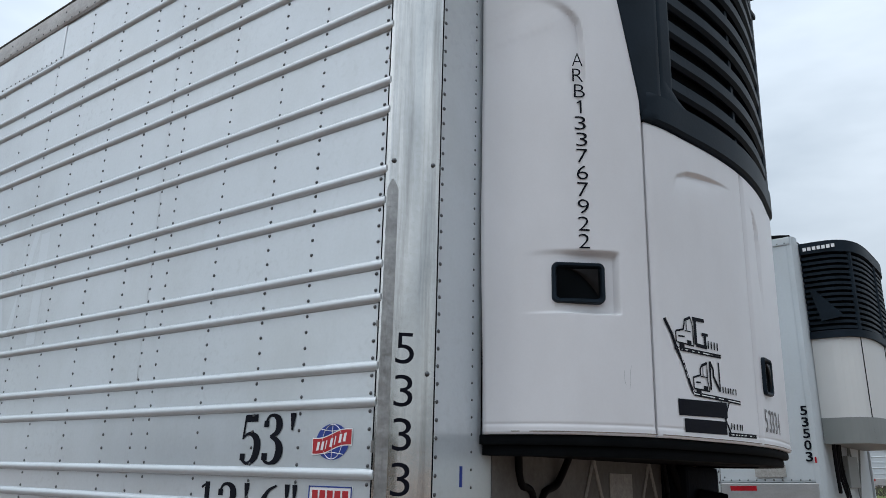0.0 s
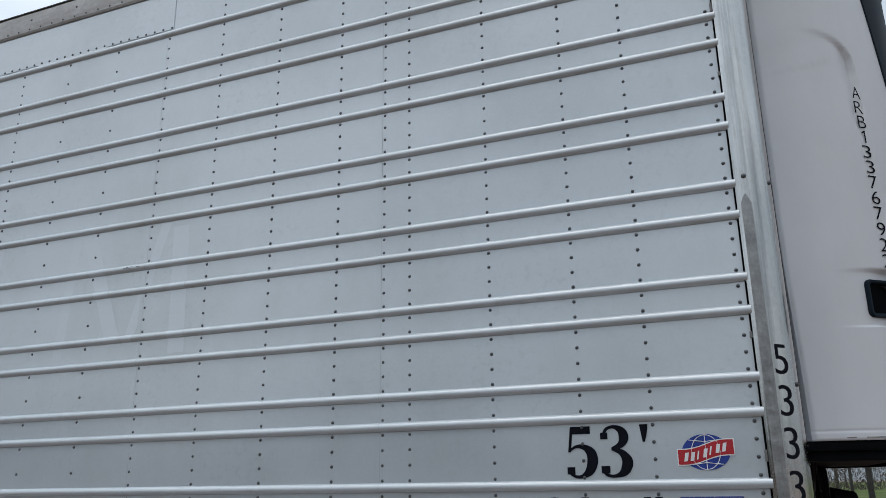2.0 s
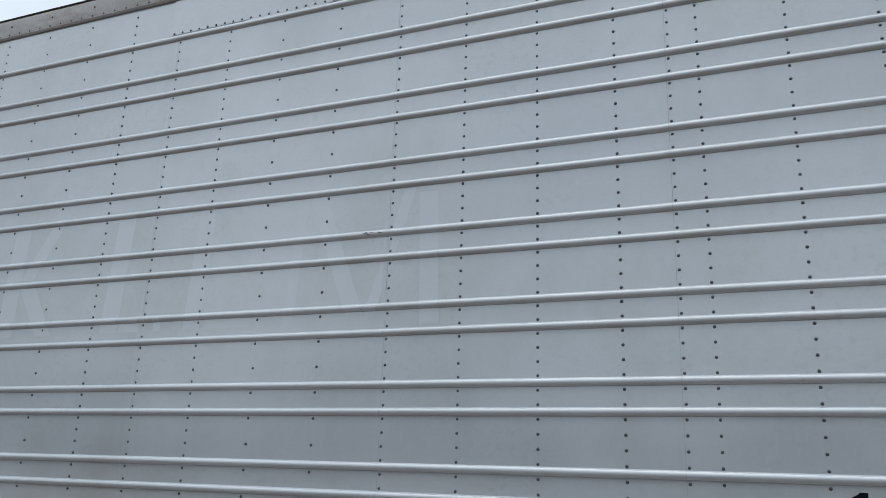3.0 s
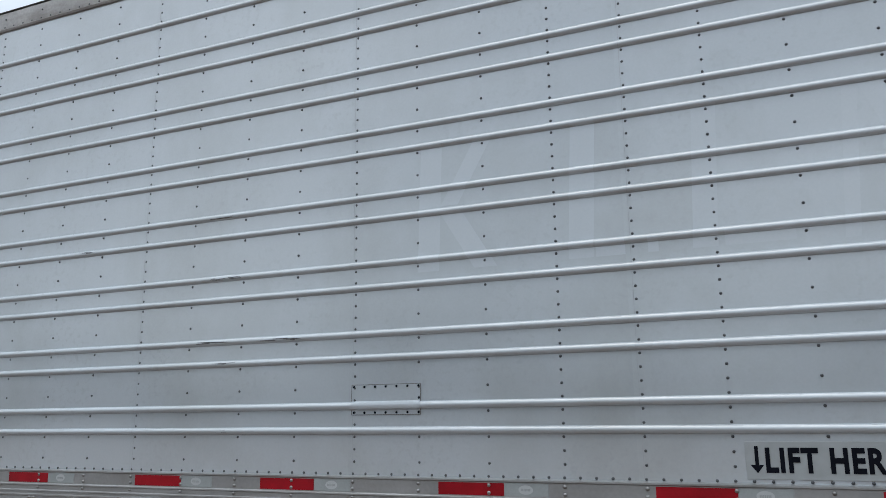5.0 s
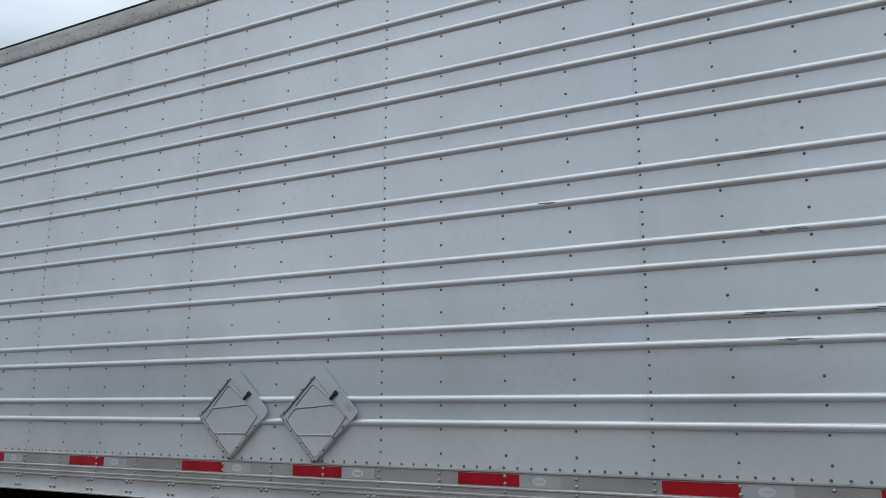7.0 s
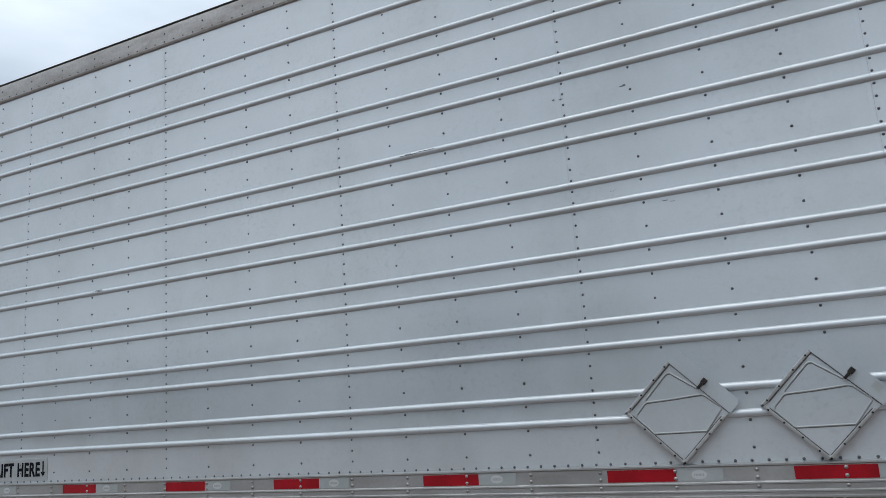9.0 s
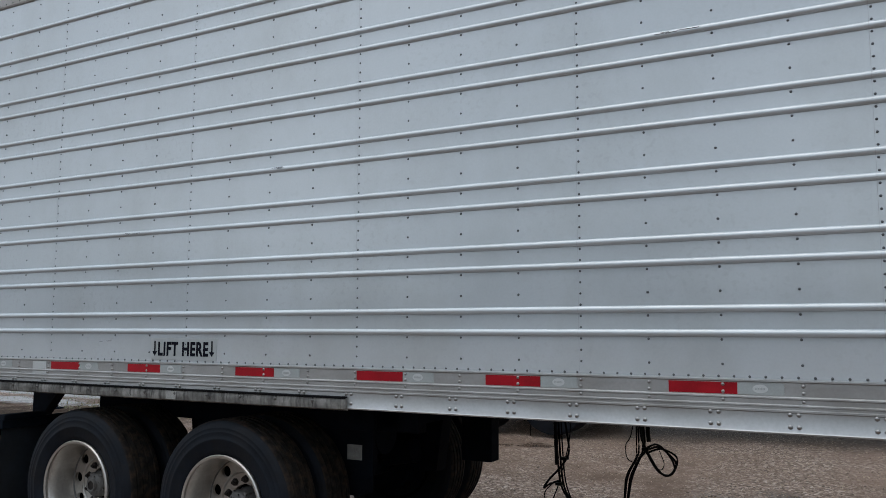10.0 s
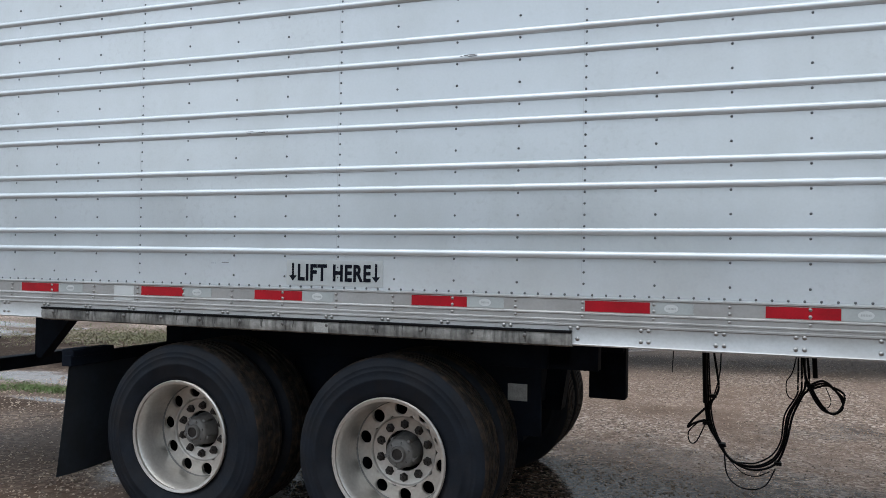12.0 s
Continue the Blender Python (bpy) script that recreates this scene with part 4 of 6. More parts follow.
# Scuffed strip below the rail over the wheels.
part("scuff_strip", extrusion([(-0.012, 1.174), (-0.034, 1.168), (-0.040, 1.140), (-0.034, 1.112), (-0.012, 1.104), (-0.006, 1.11)], "x", -13.99, -10.94), RUBSTRIP, trailer, "scuffed rusty rub strip over the wheels", True)
part("strip_lip", box(-13.99, -10.94, -0.0425, -0.008, 1.166, 1.178, 0.003), HOSE, trailer, "black edge of the rub strip")
rivets([(-13.90 + 0.25 * i, -0.039, 1.150) for i in range(12)], 0.010, 0.008, HUB, trailer, name="strip_bolts")
# black runs of old grease down the strip, thickest below its bolts
rg = random.Random(77)
for k in range(44):
    bm = bmesh.new()
    x = -13.90 + 0.25 * (k % 12) + rg.gauss(0, 0.012) if k < 24 else rg.uniform(-13.97, -10.96)
    w, ln = rg.uniform(0.002, 0.007) * (1.3 if k < 24 else 0.7), rg.uniform(0.3, 1.0)
    rows = []
    for j, z in enumerate((1.1675, 1.1560, 1.1400, 1.1260, 1.1130)):
        z = 1.1675 - (1.1675 - z) * ln
        y = -0.0412 + 0.0055 * abs(z - 1.140) / 0.028
        ww = w * (1.0 - 0.55 * j / 4) * rg.uniform(0.8, 1.2)
        rows.append((bm.verts.new((x - ww, y - 0.0006, z)), bm.verts.new((x + ww, y - 0.0006, z))))
    for (p, q), (r, t) in zip(rows, rows[1:]):
        bm.faces.new((p, q, t, r))
    part("grease_run", bm, RUNS, trailer)
part("white_label", box(-13.489, -13.355, -0.0162, -0.0140, 1.232, 1.312, 0.0), PALETAPE, trailer, "torn pale label")
part("dirt_plate", box(-12.22, -12.14, -0.0425, -0.0395, 1.114, 1.162, 0.0), LABEL, trailer)

# ---------------------------------------------------------------- running gear
AXLES = (-13.085, -11.848)
HUBZ, TYRE = 0.503, 0.503


def tyre_mesh(width):
    """A lorry tyre: rounded shoulders, sidewall rings and four tread grooves."""
    h = width / 2
    prof = [(0.292, -h * 0.72), (0.305, -h * 0.86), (0.335, -h * 0.98), (0.385, -h * 1.03), (0.388, -h * 1.045), (0.396, -h * 1.045), (0.40, -h * 1.03),
            (0.428, -h * 1.01), (0.430, -h * 1.014), (0.434, -h * 1.012), (0.437, -h * 1.0), (0.452, -h * 0.985), (0.454, -h * 0.988), (0.458, -h * 0.984), (0.460, -h * 0.975), (0.474, -h * 0.945), (0.486, -h * 0.905), (0.494, -h * 0.85), (0.498, -h * 0.80)]
    tread = []
    for g in (-0.52, -0.17, 0.17, 0.52):
        tread += [(TYRE, h * (g - 0.06)), (TYRE - 0.011, h * (g - 0.045)), (TYRE - 0.011, h * (g + 0.045)), (TYRE, h * (g + 0.06))]
    prof = prof + [(0.501, -h * 0.74)] + tread + [(0.501, h * 0.74)] + [(r, -y) for r, y in prof[::-1]]
    bm = bmesh.new()
    add_lathe(bm, prof, (0, 0, 0), 72)
    return bm


def rim_mesh():
    """The dished outer wheel: lip, barrel and a disc with ten round hand holes left open."""
    bm = bmesh.new()
    lip = [(0.284, -0.136), (0.298, -0.140), (0.304, -0.132), (0.300, -0.120), (0.287, -0.116), (0.277, -0.100), (0.270, -0.06), (0.262, 0.02), (0.258, 0.070), (0.260, 0.092), (0.270, 0.090), (0.292, -0.10)]
    add_lathe(bm, lip, (0, 0, 0), 64, True)
    sides, holes = 80, 10
    r_in, r_mid, r_out = 0.104, 0.219, 0.2660
    # disc with round holes: each sector is bridged from the hole's edge to its own frame
    for side_y in (0.0, 0.020):
        for k in range(holes):
            a0, a1 = (k - 0.5) * math.tau / holes, (k + 0.5) * math.tau / holes
            ring = 20
            hole, frame_pts = [], []
            for j in range(ring):
                ang = j * math.tau / ring
                c = k * math.tau / holes
                hx, hz = r_mid * math.cos(c) + 0.034 * math.cos(ang + c), r_mid * math.sin(c) + 0.034 * math.sin(ang + c)
                hole.append(bm.verts.new((hx, side_y + 0.064, hz)))
                dr, da = math.cos(ang), math.sin(ang)
                q = max(abs(dr), abs(da))
                rr = 0.178 + (r_out - 0.178) * (0.5 + 0.5 * dr / q)
                aa = c + (a1 - a0) / 2 * da / q
                yy = side_y + 0.064
                frame_pts.append(bm.verts.new((rr * math.cos(aa), yy, rr * math.sin(aa))))
            for j in range(ring):
                q = (j + 1) % ring
                bm.faces.new((hole[j], hole[q], frame_pts[q], frame_pts[j]))
    add_lathe(bm, [(0.178, 0.064), (0.175, 0.066), (0.170, 0.078), (0.163, 0.081), (0.112, 0.081), (r_in, 0.083), (r_in, 0.112), (0.178, 0.112), (0.178, 0.084)], (0, 0, 0), 60, True)
    bmesh.ops.remove_doubles(bm, verts=bm.verts[:], dist=0.0004)
    return bm


def hub_mesh():
    """Hub, its ribbed flange and an oil cap."""
    bm = bmesh.new()
    prof = [(0.0, -0.058), (0.026, -0.058), (0.028, -0.064), (0.036, -0.066), (0.040, -0.060), (0.042, -0.048), (0.060, -0.045), (0.070, -0.038), (0.075, -0.026), (0.078, 0.0), (0.084, 0.04), (0.090, 0.052), (0.092, 0.12)]
    add_lathe(bm, prof, (0, 0, 0), 40)
    for k in range(6):
        a = k * math.tau / 6 + 0.3
        add_lathe(bm, [(0.0, -0.053), (0.006, -0.053), (0.007, -0.042)], (0.056 * math.cos(a), 0, 0.056 * math.sin(a)), 6)
    # cast lugs down the side of the barrel
    for k in range(5):
        a = k * math.tau / 5 + 0.35
        add_box(bm, 0.066, 0.086, -0.030, 0.045, -0.009, 0.009, 0.003, Matrix.Rotation(a, 4, "Y"))
    return bm


def nuts_mesh():
    bm = bmesh.new()
    for k in range(1):
        a = 0.0
        c = Matrix.Translation((0.135 * math.cos(a), 0.040, 0.135 * math.sin(a)))
        add_lathe(bm, [(0.0, 0.010), (0.011, 0.010), (0.012, 0.022), (0.0185, 0.024), (0.0245, 0.038), (0.0245, 0.056)], c.translation, 6)
    return bm


TYRE_ME = link_mesh("tyre", tyre_mesh(0.272), [RUBBER, TREAD], smooth=True)
for p in TYRE_ME.data.polygons:
    c = p.center
    if math.hypot(c.x, c.z) > 0.490:
        p.material_index = 1
RIM_ME = link_mesh("rim", rim_mesh(), RIM, smooth=True)
HUB_ME = link_mesh("hub", hub_mesh(), [HUB, NUT], smooth=True)
for p in HUB_ME.data.polygons:
    if math.hypot(p.center.x, p.center.z) < 0.027 and p.center.y < -0.05:
        p.material_index = 1
NUT_ME = link_mesh("wheel_nut", nuts_mesh(), NUT, smooth=True)
# dark ring where the disc meets the barrel
bm = bmesh.new()
add_lathe(bm, [(0.2625, 0.052), (0.2560, 0.058), (0.2540, 0.0635), (0.2660, 0.0650)], (0, 0, 0), 56, True)
SEAM_ME = link_mesh("dark_rim_ring", bm, LINEGREY, smooth=True)
# inner rim coloured near black so the outer hand holes look shaded
bm = bmesh.new()
add_lathe(bm, [(0.27, -0.09), (0.268, 0.10), (0.10, 0.10), (0.10, 0.09), (0.255, 0.085)], (0, 0, 0), 40)
IRIM_ME = link_mesh("rim", bm, CHASSIS, smooth=True)
bm = bmesh.new()
add_lathe(bm, [(0.06, 0.05), (0.21, 0.05), (0.21, 0.26), (0.06, 0.26)], (0, 0, 0), 40, True)
DRUM_ME = link_mesh("brake_drum", bm, CHASSIS, smooth=True)


def wheel(x, y, inner, mirror=False):
    w = new("wheel")
    w.parent = trailer
    w.location = (x, y, HUBZ)
    if mirror:
        w.rotation_euler = (0, 0, math.pi)
    w.empty_display_size = 0.1
    pieces = [(TYRE_ME, "tyre"), (IRIM_ME if inner else RIM_ME, "rim")]
    if not inner:
        pieces += [(SEAM_ME, "dark_rim_ring")]
        pieces += [(HUB_ME, "hub")] + [(NUT_ME, "wheel_nut")] * 10
    else:
        pieces += [(DRUM_ME, "brake_drum")]
    for n, (src, nm) in enumerate(pieces):
        o = new(nm, src.data)
        o.parent = w
        if nm == "tyre":
            o.rotation_euler = (0, random.uniform(0, 6), 0)
        if nm == "rim" and not inner:
            o.location = (0, 0.0, 0)
            o.rotation_euler = (0, 0.11 if x < -12.5 else 0.25, 0)
        if nm == "hub":
            o.location = (0, 0.050, 0)
        if nm == "wheel_nut":
            o.rotation_euler = (0, (n + 0.5) * math.tau / 10, 0)


for x in AXLES:
    wheel(x, 0.172, False)
    wheel(x, 0.510, True)
    wheel(x, WIDTH - 0.172, False, True)
    wheel(x, WIDTH - 0.510, True, True)
    bm = bmesh.new()
    add_tube(bm, [(x, 0.25, HUBZ), (x, WIDTH - 0.25, HUBZ)], 0.064, 16)
    part("axle", bm, CHASSIS, trailer)
for src in (TYRE_ME, RIM_ME, SEAM_ME, HUB_ME, NUT_ME, IRIM_ME, DRUM_ME):
    bpy.data.objects.remove(src)

# Slider frame, hangers, springs, air bags, brake chambers.
for y in (0.80, WIDTH - 0.80):
    part("slider_rail", box(-13.64, -10.95, y - 0.05, y + 0.05, 0.90, 1.09, 0.006), CHASSIS, trailer)
    for x, back in ((-13.50, 0.16), (-12.49, 0.29), (-11.45, 0.16)):
        part("hanger", extrusion([(x - back, 0.92), (x + 0.16, 0.92), (x + 0.10, 0.50), (x - back + 0.04, 0.50)], "y", y - 0.07, y + 0.07), CHASSIS, trailer)
    for x in AXLES:
        bm = bmesh.new()
        add_tube(bm, smooth_path([(x - 0.50, y, 0.66), (x, y, 0.60), (x + 0.50, y, 0.66)]), 0.035, 6)
        part("leaf_spring", bm, CHASSIS, trailer)
        bm = bmesh.new()
        add_tube(bm, [(x + 0.16, y + (0.2 if y < 1 else -0.2), 0.62), (x + 0.40, y + (0.2 if y < 1 else -0.2), 0.66)], 0.085, 16)
        part("brake_chamber", bm, CHASSIS, trailer)
for x in (-13.70, -12.49, -11.15):
    part("slider_cross_beam", box(x - 0.06, x + 0.06, 0.75, WIDTH - 0.75, 0.92, 1.07, 0.006), CHASSIS, trailer)
part("wheel_well_panel", box(-13.35, -11.20, 0.64, 0.68, 0.912, 1.10, 0.004), CHASSIS, trailer)
# tool plate with a worn label, hung in front of the near wheels
plate = part("hanger_plate", box(-11.60, -11.245, 0.705, 0.727, 0.535, 1.08, 0.004), CHASSIS, trailer)
part("worn_label", box(-11.431, -11.322, 0.7015, 0.7035, 0.722, 0.814, 0.0), LABEL, plate, "worn grey instruction label")
part("valve_box", box(-11.18, -10.94, 1.79, 1.92, 0.585, 1.07, 0.008), CHASSIS, trailer)
bm = bmesh.new()
add_tube(bm, [(-11.75, 0.95, 0.86), (-11.30, 0.95, 0.86)], 0.13, 20)
part("air_tank", bm, CHASSIS, trailer, "", True)

# Mud flaps behind the rear axle.
for y0 in (0.02, WIDTH - 0.66):
    bm = bmesh.new()
    rows = []
    for i in range(9):
        u = i / 8
        z = 0.86 - 0.655 * u
        rows.append([bm.verts.new((-13.835 - 0.055 * u ** 2 - 0.012 * math.sin(7 * v + 3 * u), y0 + 0.64 * v - 0.02 * u, z)) for v in (0, 0.2, 0.4, 0.6, 0.8, 1)])
    for r0, r1 in zip(rows, rows[1:]):
        for k in range(5):
            bm.faces.new((r0[k], r0[k + 1], r1[k + 1], r1[k]))
    bmesh.ops.solidify(bm, geom=bm.faces[:], thickness=0.008)
    flap = part("mud_flap", bm, FLAP, trailer, "black rubber mud flap", True)
    near = y0 < 1
    part("flap_bar", box(-13.87, -13.80, y0 - 0.02 if near else y0 - 0.27, y0 + 0.93 if near else y0 + 0.68, 0.84, 0.905, 0.004), CHASSIS, flap)
    part("flap_bracket", box(-13.875, -13.79, y0 - 0.015 if near else y0 + 0.36, y0 + 0.30 if near else y0 + 0.675, 0.895, 0.935, 0.006), CHASSIS, flap)

# Rear underride guard.
guard = part("underride_bar", box(-16.10, -15.98, 0.15, WIDTH - 0.15, 0.50, 0.61, 0.012), CHASSIS, trailer)
for y in (0.77, WIDTH - 0.77):
    part("guard_post", extrusion([(-15.99, 0.58), (-15.92, 0.58), (-15.45, 1.09), (-15.99, 1.09)], "y", y - 0.05, y + 0.05), CHASSIS, trailer)

# Landing gear far forward under the box.
for y in (0.55, WIDTH - 0.55):
    leg = part("landing_leg", box(-2.86, -2.74, y - 0.06, y + 0.06, 0.22, 1.10, 0.008), CHASSIS, trailer)
    part("landing_foot", box(-2.95, -2.65, y - 0.13, y + 0.13, 0.0, 0.03, 0.006), CHASSIS, leg)
    part("leg_tube", box(-2.845, -2.755, y - 0.045, y + 0.045, 0.02, 0.30, 0.006), CHASSIS, leg)

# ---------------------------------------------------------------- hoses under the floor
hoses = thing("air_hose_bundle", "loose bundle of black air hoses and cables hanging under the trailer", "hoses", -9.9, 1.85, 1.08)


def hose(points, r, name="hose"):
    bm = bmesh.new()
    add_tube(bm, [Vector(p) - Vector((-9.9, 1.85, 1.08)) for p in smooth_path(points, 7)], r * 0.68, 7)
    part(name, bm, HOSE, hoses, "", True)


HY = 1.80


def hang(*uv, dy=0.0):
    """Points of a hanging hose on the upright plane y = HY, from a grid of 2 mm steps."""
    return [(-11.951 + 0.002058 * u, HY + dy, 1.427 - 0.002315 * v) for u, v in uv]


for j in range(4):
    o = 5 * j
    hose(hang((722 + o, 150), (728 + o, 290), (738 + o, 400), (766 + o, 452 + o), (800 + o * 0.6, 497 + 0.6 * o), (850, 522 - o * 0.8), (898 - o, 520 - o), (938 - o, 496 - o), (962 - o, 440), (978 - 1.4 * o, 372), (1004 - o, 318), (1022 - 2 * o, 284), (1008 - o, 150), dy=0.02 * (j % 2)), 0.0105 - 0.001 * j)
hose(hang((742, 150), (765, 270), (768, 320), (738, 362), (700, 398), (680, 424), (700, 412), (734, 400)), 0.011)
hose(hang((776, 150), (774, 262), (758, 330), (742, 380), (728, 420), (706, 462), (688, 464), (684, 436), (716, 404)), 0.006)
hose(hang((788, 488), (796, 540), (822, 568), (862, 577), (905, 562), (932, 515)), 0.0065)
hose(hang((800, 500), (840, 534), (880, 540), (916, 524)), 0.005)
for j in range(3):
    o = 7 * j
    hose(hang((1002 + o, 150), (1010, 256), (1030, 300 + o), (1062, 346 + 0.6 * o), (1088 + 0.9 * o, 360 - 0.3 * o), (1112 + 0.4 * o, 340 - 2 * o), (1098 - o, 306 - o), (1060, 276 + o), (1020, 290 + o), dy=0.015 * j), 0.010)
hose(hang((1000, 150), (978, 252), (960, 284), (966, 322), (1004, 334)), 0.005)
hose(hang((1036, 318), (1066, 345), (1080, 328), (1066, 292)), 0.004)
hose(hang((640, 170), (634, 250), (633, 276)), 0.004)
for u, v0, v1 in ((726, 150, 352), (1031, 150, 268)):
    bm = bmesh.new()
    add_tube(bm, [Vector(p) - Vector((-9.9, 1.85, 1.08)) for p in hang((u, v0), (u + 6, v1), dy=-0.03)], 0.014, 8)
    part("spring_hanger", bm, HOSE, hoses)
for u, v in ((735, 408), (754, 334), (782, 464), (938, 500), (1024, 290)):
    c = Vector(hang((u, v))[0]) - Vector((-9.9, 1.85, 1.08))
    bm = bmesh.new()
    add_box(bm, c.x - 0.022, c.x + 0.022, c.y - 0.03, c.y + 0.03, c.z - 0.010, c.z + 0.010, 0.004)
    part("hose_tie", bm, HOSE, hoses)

# ---------------------------------------------------------------- refrigeration unit
MID = WIDTH / 2
PLAN = [(0.094, 0.327), (0.134, 0.332), (0.230, 0.343), (0.340, 0.376), (0.402, 0.420), (0.464, 0.478), (0.515, 0.536), (0.557, 0.606),
        (0.590, 0.700), (0.612, 0.820), (0.642, 1.000), (0.658, 1.150), (0.664, MID)]
UNIT = thing("refrigeration_unit", "white and black refrigeration unit on the trailer's front wall", "cooling unit", 0.06, MID, 1.73)
U0 = Vector((0.06, MID, 1.73))


def plan_curve(y0, y1, cuts, push=0.0, z=0.0):
    """Points of the unit's rounded plan from y0 to y1, pushed out along its normal."""
    half = PLAN + [(x, WIDTH - y) for x, y in PLAN[-2::-1]]
    fine = smooth_path([(x, y, 0) for x, y in half], 10)
    arc = [0.0]
    for a, b in zip(fine, fine[1:]):
        arc.append(arc[-1] + (b - a).length)
    lo = min(range(len(fine)), key=lambda i: abs(fine[i].y - y0) + (0 if y0 > 0.34 else 0.05 * i))
    hi = min(range(len(fine)), key=lambda i: abs(fine[i].y - y1) + (0 if y1 < 2.25 else 0.05 * (len(fine) - i)))
    s0, s1 = arc[lo], arc[hi]
    out = []
    for k in range(cuts + 1):
        s = s0 + (s1 - s0) * k / cuts
        i = max(j for j in range(len(arc)) if arc[j] <= s + 1e-9)
        i = min(i, len(fine) - 2)
        f = (s - arc[i]) / max(arc[i + 1] - arc[i], 1e-9)
        p = fine[i].lerp(fine[i + 1], f)
        d = (fine[i + 1] - fine[i]).normalized()
        out.append(p + Vector((d.y, -d.x, 0)) * push)
    return out


def skin(name, y0, y1, z_low, z_high, material, parent, push=0.0, thick=0.03, cuts=18, rows=14, crown=0.008, label="", lean=0.0):
    """A moulded panel on the rounded plan between two heights, with rolled edges. Heights may be functions of the share along it."""
    lo = z_low if callable(z_low) else (lambda u: z_low)
    hi = z_high if callable(z_high) else (lambda u: z_high)
    line = plan_curve(y0, y1, cuts, push)
    inner = plan_curve(y0, y1, cuts, push - thick)
    bm = bmesh.new()
    grid = []
    for i, (p, q) in enumerate(zip(line, inner)):
        u = i / cuts
        eu = min(u, 1 - u) * cuts
        col = [bm.verts.new(Vector((q.x, q.y, lo(u))) - U0)]
        for j in range(rows + 1):
            v = j / rows
            z = lo(u) + (hi(u) - lo(u)) * (0.5 - 0.5 * math.cos(math.pi * v)) ** 0.9 if rows > 4 else lo(u) + (hi(u) - lo(u)) * v
            edge = min(1.0, (0.0 if j in (0, rows) else 1.0))
            roll = 1.0 if 0 < eu and edge else 0.0
            d = (p - q).normalized()
            back = 0.0 if roll else -crown
            tilt = lean * (z - 2.7)
            w = p + d * (back) + Vector((tilt, 0, 0))
            col.append(bm.verts.new(Vector((w.x, w.y, z)) - U0))
        col.append(bm.verts.new(Vector((q.x, q.y, hi(u))) - U0))
        grid.append(col)
    for a, b in zip(grid, grid[1:]):
        for j in range(len(a) - 1):
            bm.faces.new((a[j], b[j], b[j + 1], a[j + 1]))
    bm.faces.new(grid[0])
    bm.faces.new(grid[-1][::-1])
    return part(name, bm, material, parent, label, True)


UZ0, GZ, UZ1 = 1.742, 2.772, 3.93
SEAM_A, SEAM_B = 0.612, WIDTH - 0.612
SPLIT = 1.262


def side_top(u):
    """Upper edge of the white side door: level at the back, then falling in a curve to the grille's lower line."""
    if u < 0.62:
        return 3.69 - 0.11 * (u / 0.62) ** 0.8
    if u < 0.79:
        return 3.58 - 0.10 * ((u - 0.62) / 0.17) ** 2
    return 3.48 - (3.48 - GZ - 0.015) * ((u - 0.79) / 0.21) ** 0.95


def ease(v):
    v = max(0.0, min(1.0, v))
    return v * v * (3 - 2 * v)


def step_field(points, depth, reach, edge):
    """A moulded step along (y, z) points: the side on its right sinks behind it, deepest midway, and recovers within reach."""
    k = 1.35
    segs, total = [], 0.0
    for (ya, za), (yb, zb) in zip(points, points[1:]):
        ln = math.hypot((yb - ya) * k, zb - za)
        segs.append((ya * k, za, (yb - ya) * k / ln, (zb - za) / ln, ln, total))
        total += ln

    def field(y, z):
        best = None
        for a, c, dx, dz, ln, s0 in segs:
            px, pz = y * k - a, z - c
            raw = px * dx + pz * dz
            t = max(0.0, min(ln, raw))
            ex, ez = px - dx * t, pz - dz * t
            d = math.hypot(ex, ez)
            if best is None or d < best[0]:
                best = (d, dz * px - dx * pz, (s0 + t) / total)
        d, side, u = best
        if side <= 0 or d > 4 * reach:
            return 0.0
        return -depth * ease(u / 0.45) * ease((1 - u) / 0.55) * ease(d / edge) * math.exp(-d / reach)
    return field


ARCH = step_field([(0.335, 3.235), (0.362, 3.215), (0.382, 3.188), (0.405, 3.166), (0.424, 3.142), (0.438, 3.108), (0.444, 3.060), (0.447, 3.000), (0.449, 2.90), (0.450, 2.76)], 0.031, 0.055, 0.013)
BROW = step_field([(0.712, 2.50), (0.727, 2.565), (0.745, 2.600), (0.765, 2.622), (0.83, 2.650), (0.90, 2.662), (0.98, 2.668), (1.06, 2.672), (1.16, 2.672)], 0.024, 0.036, 0.014)
BROW_B = step_field([(1.32, 2.672), (1.40, 2.645), (1.438, 2.590), (1.452, 2.52), (1.450, 2.44), (1.445, 2.35), (1.44, 2.2)], 0.024, 0.045, 0.016)


def side_relief(y, z):
    pocket = -0.024 * ease((y - 0.336) / 0.13) * ease((2.306 - z) / 0.022) * ease((z - 2.101) / 0.009) * ease((0.514 - y) / 0.010)
    return pocket + ARCH(y, z)


